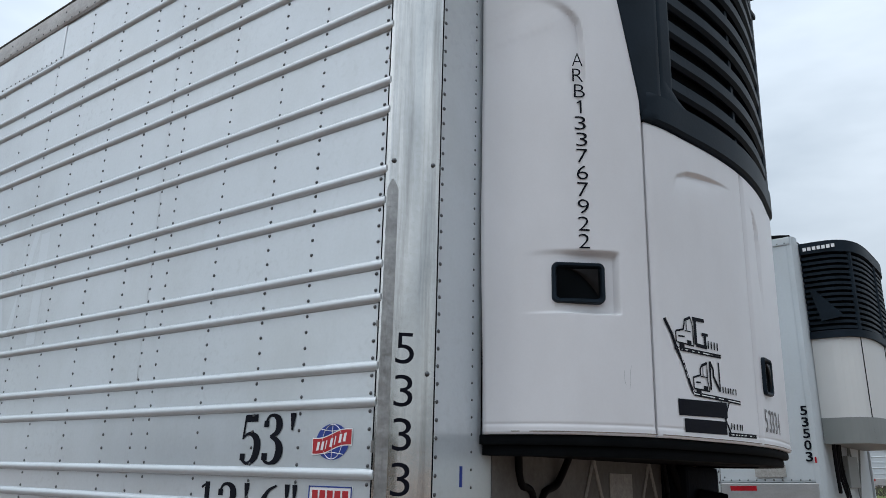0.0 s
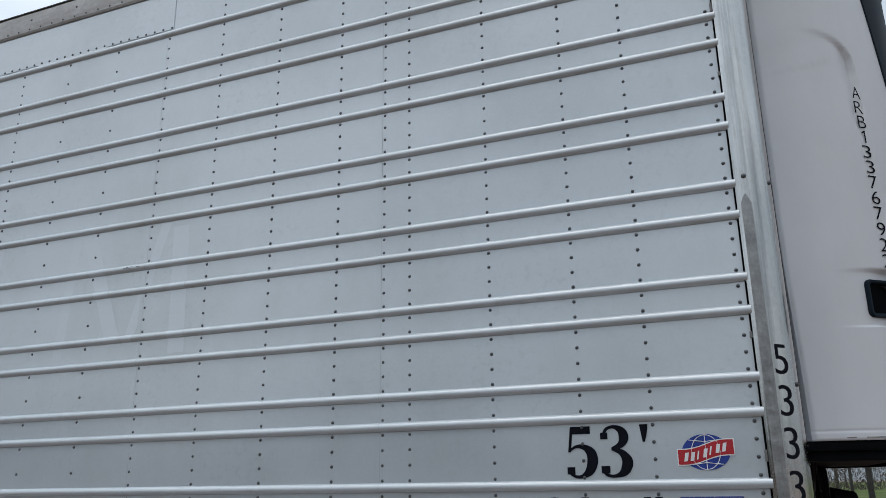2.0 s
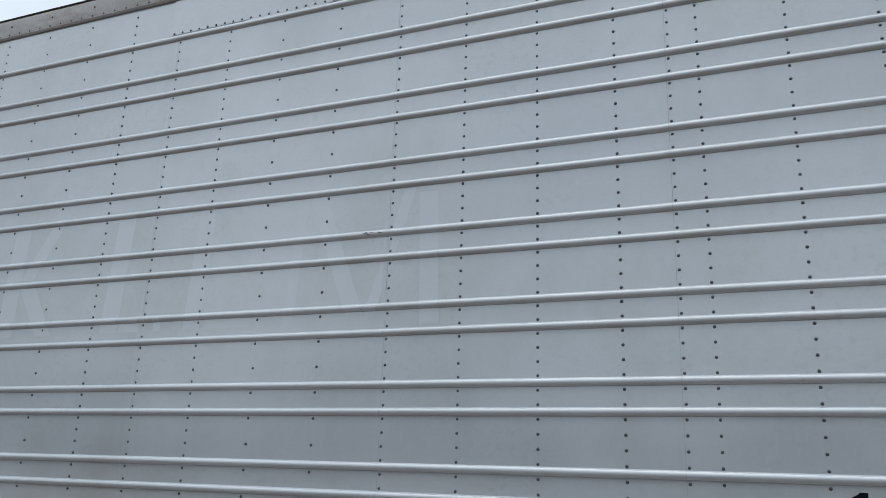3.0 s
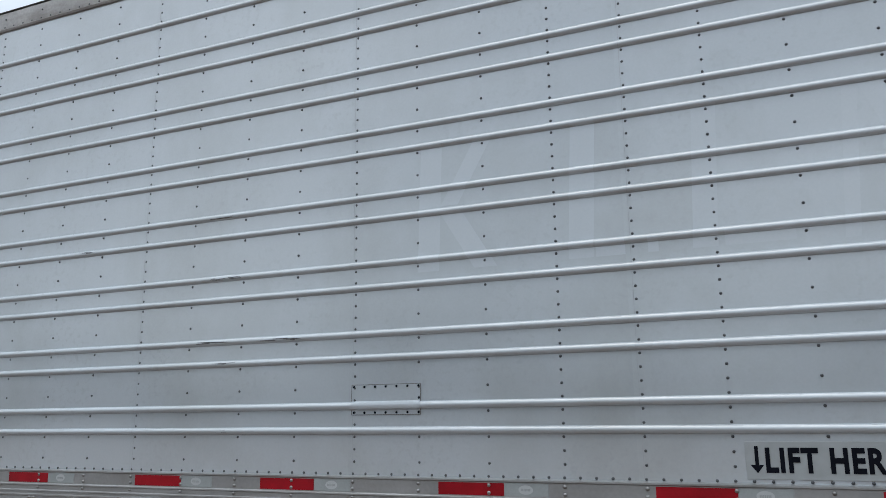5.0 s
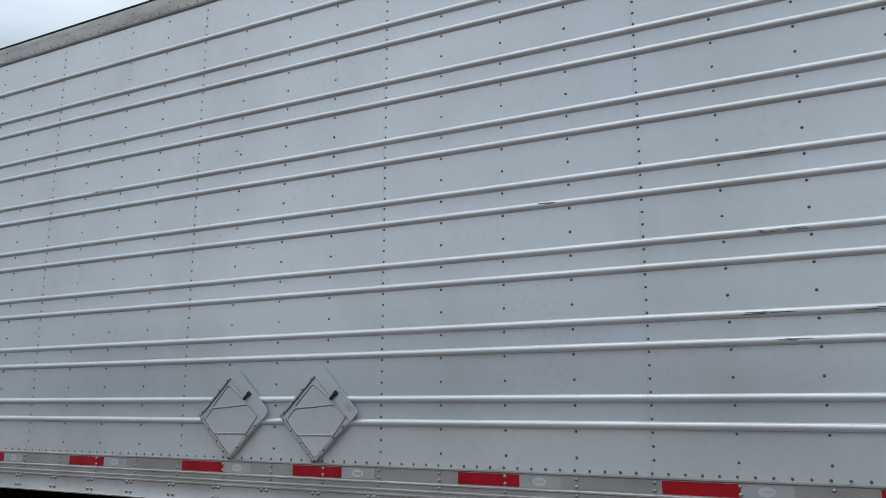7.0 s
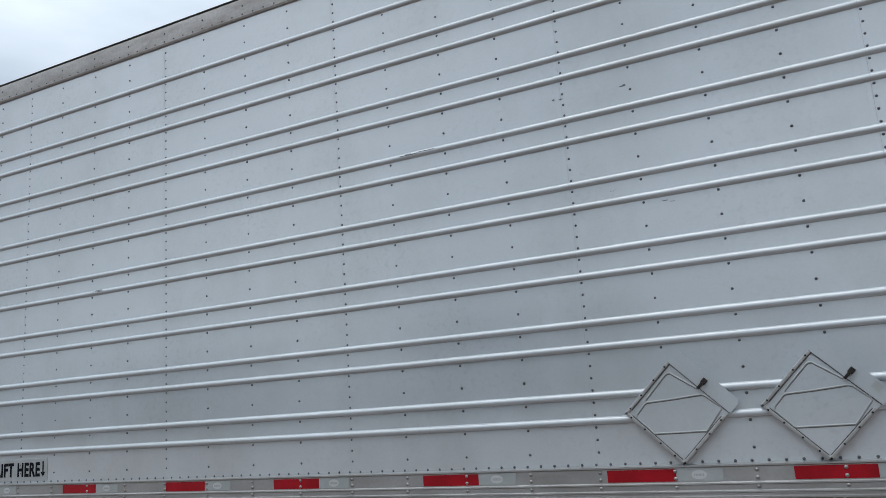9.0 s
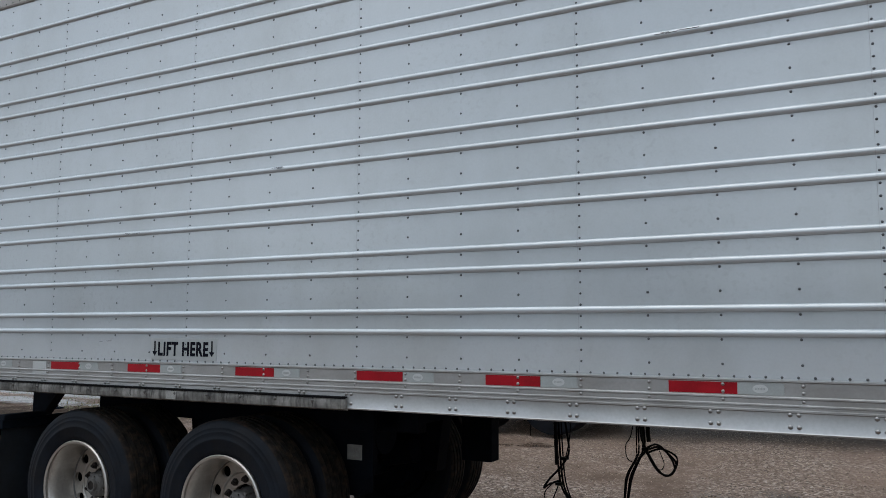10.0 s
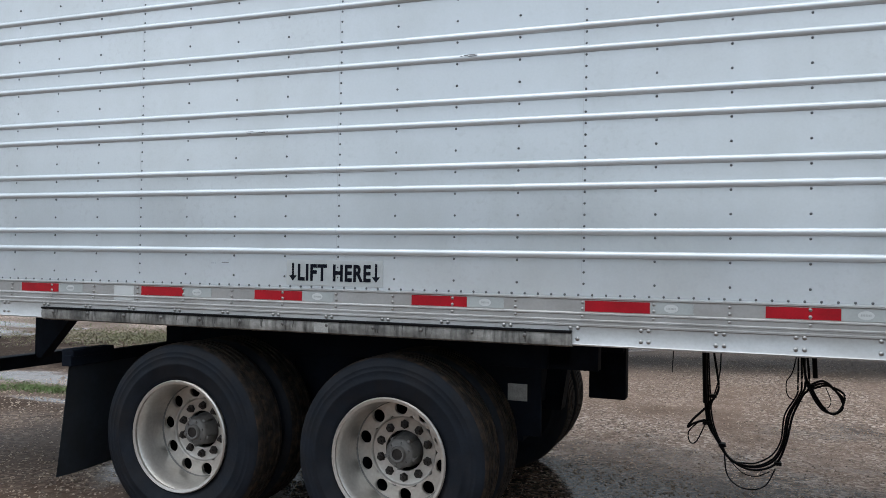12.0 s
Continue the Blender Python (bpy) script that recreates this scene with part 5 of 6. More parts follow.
def moulded_door(y0, y1, z_low, z_high, cuts, rows, relief, label="", back_cut=0.0):
    """A door panel of the unit on its rounded plan: rolled edges, a folded lip at the bottom and pressed-in relief."""
    hi = z_high if callable(z_high) else (lambda u: z_high)
    line, inner = plan_curve(y0, y1, cuts), plan_curve(y0, y1, cuts, -0.03)
    bm = bmesh.new()
    grid = []
    for i, (p, q) in enumerate(zip(line, inner)):
        u = i / cuts
        d = (p - q).normalized()
        along = Vector((d.y, -d.x, 0)) * -1
        top = hi(u)
        col = [bm.verts.new(Vector((q.x, q.y, z_low)) - U0)]
        flat = 2.60 if z_low < 2.6 < min(hi(0.0), hi(1.0)) - 0.05 else z_low
        levels = []
        if flat > z_low:
            z = z_low
            while z < flat - 1e-6:
                levels.append(z)
                z += 0.003 if z < z_low + 0.036 or 2.092 < z < 2.116 or 2.276 < z < 2.312 else 0.012
        for z in levels + [flat + (top - flat) * j / rows for j in range(rows + 1)]:
            s = min((p - line[0]).length, (p - line[-1]).length, top - z)
            out = -0.010 * (1 - ease(s / 0.014)) + relief(p.y, z)
            out += 0.0010 * ease((z_low + 0.026 - z) / 0.006) - 0.0016 * ease(1 - abs(z - z_low - 0.030) / 0.006) - 0.004 * (1 - ease((z - z_low) / 0.006))
            w = p + d * out
            if back_cut and u < 0.4:
                w = w + (line[3] - line[0]).normalized() * back_cut * ease((2.45 - z) / 0.7) * (1 - ease(u / 0.4))
            col.append(bm.verts.new(Vector((w.x, w.y, z)) - U0))
        col.append(bm.verts.new(Vector((q.x, q.y, top)) - U0))
        grid.append(col)
    for a, b in zip(grid, grid[1:]):
        for j in range(len(a) - 1):
            bm.faces.new((a[j], b[j], b[j + 1], a[j + 1]))
    bm.faces.new(grid[0])
    bm.faces.new(grid[-1][::-1])
    bm.normal_update()
    ob = part("front_door" if y0 > 0.5 and y1 < 2.1 else "side_door", bm, REEF, UNIT, label, True)
    return ob


def plain(y, z):
    return 0.0


side_door = moulded_door(0.326, SEAM_A - 0.004, UZ0, side_top, 96, 90, side_relief, "white moulded side door with a pressed handle recess", 0.014)
side_door_far = moulded_door(SEAM_B + 0.004, WIDTH - 0.326, UZ0, lambda u: side_top(1 - u), 30, 30, plain)
front_a = moulded_door(SEAM_A + 0.004, SPLIT - 0.004, UZ0, GZ, 70, 90, BROW, "white moulded front door with a lorry emblem")
front_b = moulded_door(SPLIT + 0.004, SEAM_B - 0.004, UZ0, GZ, 60, 80, BROW_B, "white moulded front door")
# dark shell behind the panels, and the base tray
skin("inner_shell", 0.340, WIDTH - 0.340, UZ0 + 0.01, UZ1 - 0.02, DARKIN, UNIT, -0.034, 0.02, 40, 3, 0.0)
skin("base_tray", 0.331, WIDTH - 0.331, UZ0 - 0.030, UZ0 - 0.001, GASKET, UNIT, -0.010, 0.5 * 0.2, 36, 3, 0.004, "black base tray")
skin("base_tray", 0.337, WIDTH - 0.337, UZ0 - 0.062, UZ0 - 0.030, GASKET, UNIT, -0.030, 0.1, 36, 3, 0.004)
bm = bmesh.new()
add_box(bm, 0.0, 0.34, -0.74, 0.74, -0.045, 0.008, 0.01)
part("base_pan", bm, GASKET, UNIT)
part("gasket", extrusion([(0.02, -0.934), (0.05, -0.928), (0.05, -0.90), (0.0, -0.90)], "z", 0.01, 2.14), GASKET, UNIT)
part("gasket", extrusion([(0.02, 0.934), (0.05, 0.928), (0.05, 0.90), (0.0, 0.90)], "z", 0.01, 2.14), GASKET, UNIT)
bm = bmesh.new()
add_box(bm, 0.0, 0.50, -0.80, 0.80, UZ1 - 1.73 - 0.03, UZ1 - 1.73, 0.01)
part("unit_top", bm, GRILLE, UNIT)

# Grille: frame bands and curved louvre slats.
skin("grille_frame", SEAM_A - 0.004, SEAM_B + 0.004, GZ + 0.004, GZ + 0.112, GRILLE, UNIT, 0.012, 0.04, 40, 6, 0.010, "black moulded grille frame")
skin("grille_frame", 0.330, WIDTH - 0.330, 3.80, UZ1, GRILLE, UNIT, 0.004, 0.04, 44, 6, 0.010)
# pillars between the louvres and the side doors' curved edges
skin("grille_pillar", 0.330, 0.500, lambda u: side_top(u * 0.79) + 0.007, 3.82, GRILLE, UNIT, 0.003, 0.045, 16, 10, 0.008)
skin("grille_pillar", 0.492, 0.705, lambda u: side_top(min(1.0, 0.775 + 0.40 * u)) + 0.007, 3.82, GRILLE, UNIT, 0.006, 0.045, 16, 12, 0.010)
skin("grille_pillar", WIDTH - 0.500, WIDTH - 0.330, lambda u: side_top((1 - u) * 0.79) + 0.007, 3.82, GRILLE, UNIT, 0.003, 0.045, 16, 10, 0.008)
skin("grille_pillar", WIDTH - 0.705, WIDTH - 0.492, lambda u: side_top(min(1.0, 0.775 + 0.40 * (1 - u))) + 0.007, 3.82, GRILLE, UNIT, 0.006, 0.045, 16, 12, 0.010)
for i in range(8):
    z = 2.925 + 0.1150 * i
    bm = bmesh.new()
    outer = plan_curve(0.748, WIDTH - 0.748, 40, 0.004)
    inner = plan_curve(0.748, WIDTH - 0.748, 40, -0.075)
    rows = []
    for p, q in zip(outer, inner):
        rows.append([bm.verts.new(Vector(v) - U0) for v in ((q.x, q.y, z + 0.072), (p.x - 0.012, p.y, z + 0.066), (p.x, p.y, z + 0.054), (p.x, p.y, z + 0.014), (p.x - 0.014, p.y, z + 0.002), (q.x, q.y, z + 0.030))])
    for a, b in zip(rows, rows[1:]):
        for k in range(6):
            bm.faces.new((a[k], b[k], b[(k + 1) % 6], a[(k + 1) % 6]))
    part("louvre_slat", bm, GRILLE, UNIT, "", True)


for y0, y1 in ((0.690, 0.765), (WIDTH - 0.765, WIDTH - 0.690)):
    skin("grille_margin", y0, y1, GZ + 0.10, 3.82, GRILLE, UNIT, 0.0055, 0.05, 8, 6, 0.006)
for flip in (False, True):
    y0, y1 = (WIDTH - 0.90, WIDTH - 0.690) if flip else (0.690, 0.90)
    skin("grille_corner", y0, y1, GZ + 0.09, lambda u: GZ + 0.108 + 0.13 * (u if flip else 1 - u) ** 2.2, GRILLE, UNIT, 0.005, 0.05, 12, 4, 0.004)
for y in (MID,):
    p, q = plan_curve(y - 0.012, y + 0.012, 2, -0.016), plan_curve(y - 0.012, y + 0.012, 2, -0.070)
    bm = bmesh.new()
    add_extrusion(bm, [(v.x - U0.x, v.y - U0.y) for v in (p[0], p[2], q[2], q[0])], "z", GZ + 0.09 - U0.z, 3.82 - U0.z)
    part("grille_mullion", bm, GRILLE, UNIT)


# Recesses, handles and emblem on the doors.
def frame_at(y, push=0.0):
    """Place and axes of the unit's skin at a y: x along the skin away from the trailer's wall, y up, z outward."""
    a, b = plan_curve(y - 0.02, y + 0.02, 2, push)[0], plan_curve(y - 0.02, y + 0.02, 2, push)[2]
    c = plan_curve(y - 0.02, y + 0.02, 2, push)[1]
    d = (b - a).normalized()
    nrm = Vector((d.y, -d.x, 0))
    return Matrix(((d.x, 0, nrm.x, c.x - U0.x), (d.y, 0, nrm.y, c.y - U0.y), (0, 1, 0, -U0.z), (0, 0, 0, 1)))


def rounded(w, h, r, steps=5):
    """Outline of a rectangle with round corners."""
    out = []
    for cx, cy, a0 in ((w / 2 - r, h / 2 - r, 0), (-w / 2 + r, h / 2 - r, 90), (-w / 2 + r, -h / 2 + r, 180), (w / 2 - r, -h / 2 + r, 270)):
        out += [(cx + r * math.cos(radians(a0 + 90 * k / steps)), cy + r * math.sin(radians(a0 + 90 * k / steps))) for k in range(steps + 1)]
    return out


def latch_handle(y, z, w, h, door, sink=0.0):
    """A paddle latch: a rounded bezel round a dished glossy paddle."""
    m = frame_at(y, sink) @ Matrix.Translation((0, z, 0))
    bm = bmesh.new()
    rings = []
    for grow, r, zz in ((0.0, 0.018, -0.012), (0.0, 0.018, 0.008), (-0.006, 0.016, 0.013), (-0.020, 0.012, 0.012), (-0.030, 0.010, 0.002), (-0.030, 0.010, -0.012)):
        rings.append([bm.verts.new(m @ Vector((px, pz, zz))) for px, pz in rounded(w + grow, h + grow, r)])
    n = len(rings[0])
    for r0, r1 in zip(rings, rings[1:]):
        for k in range(n):
            bm.faces.new((r0[k], r0[(k + 1) % n], r1[(k + 1) % n], r1[k]))
    bezel = part("latch_handle", bm, GRILLE, door, "black recessed paddle latch", True)
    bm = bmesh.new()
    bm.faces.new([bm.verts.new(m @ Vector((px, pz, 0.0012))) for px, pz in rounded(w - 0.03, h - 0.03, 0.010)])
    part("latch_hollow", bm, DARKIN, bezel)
    # the paddle fills the hollow's far upper part behind a curved free edge
    rows = []
    bm = bmesh.new()
    for i in range(13):
        u = i / 12
        x = (-0.30 + 0.76 * u) * (w - 0.034)
        low = 0.46 - 0.90 * u ** 1.9
        rows.append([bm.verts.new(m @ Vector((x, (low + (0.47 - low) * j / 4) * (h - 0.034), 0.004 + 0.005 * u + 0.003 * math.sin(math.pi * j / 4)))) for j in range(5)])
    for r0, r1 in zip(rows, rows[1:]):
        for j in range(4):
            bm.faces.new((r0[j], r1[j], r1[j + 1], r0[j + 1]))
    bmesh.ops.solidify(bm, geom=bm.faces[:], thickness=0.003)
    part("latch_paddle", bm, PADDLE, door, "", True)


m_badge = frame_at(0.372, 0.012) @ Matrix.Translation((0, 3.725, 0))
for nm, k, lift, mt in (("maker_badge", 1.0, 0.0, WHITEINK), ("badge_field", 0.90, 0.0015, BLUEINK)):
    bm = bmesh.new()
    bm.faces.new([bm.verts.new(m_badge @ Vector((0.088 * k * math.cos(a), 0.036 * (k - 0.02) * math.sin(a), lift))) for a in [i * math.tau / 40 for i in range(40)]])
    bmesh.ops.solidify(bm, geom=bm.faces[:], thickness=0.003)
    part(nm, bm, mt, UNIT, "blue oval badge with a pale rim" if nm == "maker_badge" else "")
latch_handle(0.423, 2.199, 0.165, 0.128, side_door, -0.011)
latch_handle(1.373, 1.997, 0.11, 0.138, front_b)


# Number down the side door.
for i, ch in enumerate("ARB133767922"):
    m = frame_at(0.430 + 0.0006 * i, 0.0022) @ Matrix.Translation((0, 2.938 - 0.0573 * i, 0))
    if ch == "1":
        bm = bmesh.new()
        for quad in (((0.000, 0.0), (0.0062, 0.0), (0.0062, 0.047), (0.000, 0.047)), ((-0.010, 0.0345), (0.0, 0.039), (0.0, 0.047), (-0.010, 0.039))):
            bm.faces.new([bm.verts.new(m @ Vector((px, pz, 0.0004))) for px, pz in quad])
        part("door_character", bm, BLACKINK, side_door, "black character")
        continue
    lettering("door_character", ch, 0.050, m, BLACKINK, side_door, -0.0006, 0.95, "black character", align="CENTER", depth=0.0004, fit_to=(0.036, 0.047))


def bar(a, b, w, nm="emblem_bar", material=BLACKINK, door=None, cuts=10):
    """A flat stroke from a to b, both (y, z), laid on the curved skin."""
    bm = bmesh.new()
    rows = []
    for k in range(cuts + 1):
        u = k / cuts
        f = frame_at(a[0] + (b[0] - a[0]) * u, 0.0022)
        p = f @ Vector((0, a[1] + (b[1] - a[1]) * u, 0))
        along = (f.to_3x3().inverted() @ Vector((0, b[0] - a[0], 0))).x
        sd = Vector((-(b[1] - a[1]), along, 0)).normalized() * w / 2
        sd = f.to_3x3() @ sd
        rows.append((bm.verts.new(p - sd), bm.verts.new(p + sd)))
    for (p, q), (r, s) in zip(rows, rows[1:]):
        bm.faces.new((p, r, s, q))
    return part(nm, bm, material, door or front_a)


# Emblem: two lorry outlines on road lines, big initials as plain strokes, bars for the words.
for a, b in (((0.652, 2.109), (0.781, 1.885)), ((0.688, 2.020), (0.971, 2.022)), ((0.781, 1.885), (1.082, 1.878)), ((0.985, 1.769), (1.200, 1.772))):
    road = bar(a, b, 0.013, "road_line")
    bar((a[0] + 0.01, a[1] - 0.01 * (b[1] - a[1]) / 0.2), b, 0.003, "road_dash", WHITEINK)
for oy, oz in ((0.702, 2.030), (0.785, 1.892)):
    for a, b, w in (((0.0, 0.012), (0.0, 0.045), 0.006), ((0.0, 0.045), (0.040, 0.055), 0.006), ((0.040, 0.055), (0.048, 0.085), 0.007), ((0.048, 0.085), (0.090, 0.100), 0.009),
                    ((0.090, 0.100), (0.095, 0.010), 0.005), ((0.0, 0.010), (0.095, 0.008), 0.005), ((0.045, 0.052), (0.088, 0.052), 0.004), ((0.060, 0.055), (0.062, 0.090), 0.004),
                    ((0.010, 0.030), (0.045, 0.032), 0.005), ((0.014, 0.0), (0.040, 0.0), 0.022), ((0.060, 0.016), (0.090, 0.016), 0.014)):
        bar((oy + a[0], oz + a[1]), (oy + b[0], oz + b[1]), w, "lorry_line", cuts=3)
for a, b, w in (((0.800, 2.128), (0.868, 2.130), 0.012), ((0.812, 2.126), (0.818, 2.044), 0.016), ((0.818, 2.044), (0.880, 2.042), 0.012), ((0.872, 2.042), (0.874, 2.080), 0.014), ((0.850, 2.084), (0.885, 2.084), 0.010),
                ((0.886, 1.998), (0.888, 1.905), 0.010), ((0.886, 1.998), (0.944, 1.905), 0.011), ((0.946, 2.000), (0.944, 1.905), 0.008),
                ((0.942, 1.872), (0.998, 1.770), 0.009), ((1.000, 1.872), (0.946, 1.770), 0.007)):
    bar(a, b, w, "initial_stroke", cuts=4)
# road grime caught along the doors' lower lips
for door, ya, yb in ((side_door, 0.350, 0.600), (front_a, 0.622, 1.252), (front_b, 1.275, 1.960)):
    bar((ya, 1.7500), (yb, 1.7500), 0.0028, "grime_line", GRIME, door, 40)
for ya, za, yb, zb in ((0.515, 1.935, 0.519, 1.890), (0.533, 1.950, 0.528, 1.880)):
    bar((ya, za), (yb, zb), 0.0009, "scratch_mark", GREYTAPE, side_door, 3)
bar((0.696, 1.838), (0.982, 1.846), 0.050)
bar((0.722, 1.784), (0.972, 1.788), 0.042)
for y0, y1, z0, z1 in ((0.892, 0.965, 2.040, 2.066), (0.958, 1.072, 1.902, 1.922), (1.004, 1.105, 1.786, 1.806)):
    n = round((y1 - y0) / 0.019)
    for k in range(n):
        y = y0 + (y1 - y0) * k / n
        bar((y, z0), (y + 0.001, z1), 0.007, "word_bar", BLACKINK, cuts=2)
for i, ch in enumerate("53334"):
    m = frame_at(1.325 + 0.048 * i, 0.0022) @ Matrix.Translation((0, 1.795, 0))
    lettering("number_digit", ch, 0.1, m, GREYINK, front_b, 0.0, 1.0, "faded grey digit", align="CENTER", fit_to=(0.030, 0.080))

# Dark visor bar along the unit's top edge, on two brackets.
bm = bmesh.new()
add_box(bm, 0.650 - U0.x, 0.768 - U0.x, -0.71, 0.71, 3.968 - U0.z, 4.028 - U0.z, 0.018)
part("visor_bar", bm, GRILLE, UNIT, "black visor bar", True)
for y in (-0.60, 0.64):
    bm = bmesh.new()
    add_box(bm, 0.53 - U0.x, 0.66 - U0.x, y - 0.025, y + 0.025, 3.93 - U0.z, 3.995 - U0.z, 0.006)
    part("visor_bracket", bm, GRILLE, UNIT)

# Coolant pipes, coupler panel and tank below the unit on the front wall.
under = thing("front_couplings", "dark hoses and air couplings under the cooling unit", "couplings", 0.06, MID, 1.3)


def under_tube(points, r):
    bm = bmesh.new()
    add_tube(bm, [Vector(p) - Vector((0.06, MID, 1.3)) for p in smooth_path(points)], r, 10)
    part("hose", bm, HOSE, under, "", True)


under_tube([(0.10, 0.55, 1.70), (0.09, 0.58, 1.60), (0.09, 0.66, 1.54), (0.09, 0.68, 1.20)], 0.013)
for k, (ya, yb, zb) in enumerate(((1.62, 1.50, 1.18), (1.80, 1.95, 1.34), (1.70, 1.66, 1.24))):
    under_tube([(0.14, ya, 1.69), (0.15 + 0.01 * k, (ya + yb) / 2 + 0.06, 1.50), (0.12, yb, zb + 0.06), (0.10, yb - 0.05, zb - 0.04)], 0.011 + 0.003 * (k % 3))
under_tube([(0.12, 0.86, 1.70), (0.10, 0.80, 1.60), (0.09, 0.70, 1.53), (0.09, 0.68, 1.20)], 0.013)
for y in (0.95, 1.45):
    for a, b in (((y + 0.14, 1.69), (y - 0.10, 1.20)), ((y + 0.14, 1.69), (y + 0.36, 1.20)), ((y - 0.02, 1.42), (y + 0.30, 1.42))):
        bm = bmesh.new()
        add_tube(bm, [Vector((0.085, a[0], a[1])) - Vector((0.06, MID, 1.3)), Vector((0.085, b[0], b[1])) - Vector((0.06, MID, 1.3))], 0.011, 6)
        part("brace_bar", bm, LABEL, under)
# dark panel paints the shade on the dirty front wall below the unit
part("shade_panel", box(0.0225, 0.0265, 0.42 - MID, WIDTH - 0.42 - MID, -0.17, 0.40, 0.0), SHADEWALL, under, "dirty wall panel darkened to paint the shade behind the couplings")
part("notice_plate", box(0.0275, 0.0300, 1.22 - MID, 1.42 - MID, 0.18, 0.34, 0.0), LABEL, under, "white notice plate")
part("coupler_box", box(0.0, 0.14, 1.72 - MID, 2.12 - MID, 0.10, 0.38, 0.02), CHASSIS, under)
bm = bmesh.new()
add_tube(bm, [(0.14, 0.55, 0.24), (0.24, 0.60, 0.22)], 0.05, 14)
add_tube(bm, [(0.14, 0.70, 0.15), (0.24, 0.74, 0.13)], 0.045, 14)
part("glad_hand", bm, HOSE, under, "", True)


# ---------------------------------------------------------------- the other trailers in the yard
def parked_trailer(x, y, z, turn, style, label):
    """A parked refrigerated trailer, front towards +x before turning: box with riveted side, rails, front unit and legs."""
    t = thing("parked_trailer", label, "trailer", x, y, z, group="trailers parked in the yard")
    # the one beside stands nose-up, its tail on the lower ground
    t.rotation_euler = (0, radians(-1.45) if style == "smooth" else 0, turn)
    ln = 14.6
    if style == "ribbed":
        bm = bmesh.new()
        outline = [(0.0, 1.30)]
        for k in range(17):
            z = 1.42 + 0.148 * k
            outline += [(0.0, z - 0.018), (-0.012, z - 0.008), (-0.012, z + 0.008), (0.0, z + 0.018)]
        outline += [(0.0, 3.88), (2.59, 3.88), (2.59, 1.30)]
        add_extrusion(bm, outline, "x", -ln, 0.0)
        part("box_body", bm, FARPAINT, t)
    else:
        part("box_body", box(-ln, 0.0, 0.0, 2.59, 1.30, 3.88, 0.03), FARPAINT, t)
        spots = [(-0.35 - 0.61 * k, 0.0, 1.36 + 0.1 * j) for k in range(8) for j in range(25)] + [(-0.08 - 0.09 * k, 0.0, 1.33) for k in range(60)]
        rivets(spots, 0.009, 0.006, RIVET, t)
    if style == "smooth":
        part("top_rail", box(-ln, 0.02, -0.015, 2.605, 3.86, 3.95, 0.012), FARPAINT, t)
        part("roof_cap", extrusion([(-ln, 3.952), (0.02, 3.952), (0.02, 3.965), (-0.10, 3.985), (-0.50, 4.03), (-ln, 4.03)], "y", -0.01, 2.60), GASKET, t, "dark roof sheet folded over the front edge")
        rivets([(-0.04 - 0.08 * k, -0.015, 3.88) for k in range(30)], 0.008, 0.005, RIVET, t)
    else:
        part("top_rail", box(-ln, 0.02, -0.015, 2.605, 3.86, 3.97, 0.015), TOPRAIL, t)
    part("bottom_rail", box(-ln, 0.0, -0.02, 2.61, 1.11, 1.30, 0.01), ALU, t)
    for k in range(6):
        part("red_tape", box(-0.9 - 1.0 * k, -0.62 - 1.0 * k, -0.024, -0.0205, 1.22, 1.27, 0.0), RED, t, "red reflective tape")
    part("sign_board", box(-0.62, -0.30, -0.024, -0.0205, 1.36, 1.48, 0.0), LABEL, t, "dark sign board")
    part("corner_post", extrusion([(-0.02, -0.008), (0.03, 0.0), (0.055, 0.05), (0.06, 0.12), (0.0, 0.12), (-0.02, 0.02)], "z", 1.1, 3.95), FARPAINT if style == "smooth" else ALU, t, "", True)
    part("corner_post", extrusion([(-0.02, 2.598), (0.03, 2.59), (0.055, 2.54), (0.06, 2.47), (0.0, 2.47), (-0.02, 2.57)], "z", 1.1, 3.95), FARPAINT if style == "smooth" else ALU, t, "", True)
    part("front_wall", box(0.0, 0.035, 0.12, 2.47, 1.12, 3.93, 0.004), FARPAINT, t)
    # front unit with a rounded plan
    unit = part("cooling_unit", bmesh.new(), FARREEF, t, "cream cooling unit with a black louvred grille")
    depth = 0.55

    def ring(push, y0=0.30, y1=2.29):
        pts = []
        for i in range(25):
            a = math.pi * i / 24
            sy = -math.copysign(abs(math.cos(a)) ** 0.55, math.cos(a))
            pts.append((0.04 + (depth + push) * abs(math.sin(a)) ** 0.5, (y0 + y1) / 2 + ((y1 - y0) / 2 + push) * sy))
        return pts
    bm = bmesh.new()
    add_extrusion(bm, ring(0.0), "z", 1.96, 2.84)
    bmesh.ops.recalc_face_normals(bm, faces=bm.faces[:])
    bm.to_mesh(unit.data)
    bm.free()
    bm = bmesh.new()
    add_extrusion(bm, ring(0.006), "z", 1.70, 1.97 if style == "smooth" else 1.76)
    part("lower_panel", bm, FARGREY if style == "smooth" else GRILLE, unit)
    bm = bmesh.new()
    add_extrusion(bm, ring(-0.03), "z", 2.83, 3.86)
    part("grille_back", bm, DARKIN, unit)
    for i in range(14):
        bm = bmesh.new()
        add_extrusion(bm, ring(0.012), "z", 2.92 + 0.062 * i, 2.952 + 0.062 * i)
        part("louvre_slat", bm, GRILLE, unit)
    for z0, z1 in ((2.825, 2.905), (3.79, 3.92)):
        bm = bmesh.new()
        add_extrusion(bm, ring(0.03), "z", z0, z1)
        part("grille_frame", bm, GRILLE, unit, "", True)
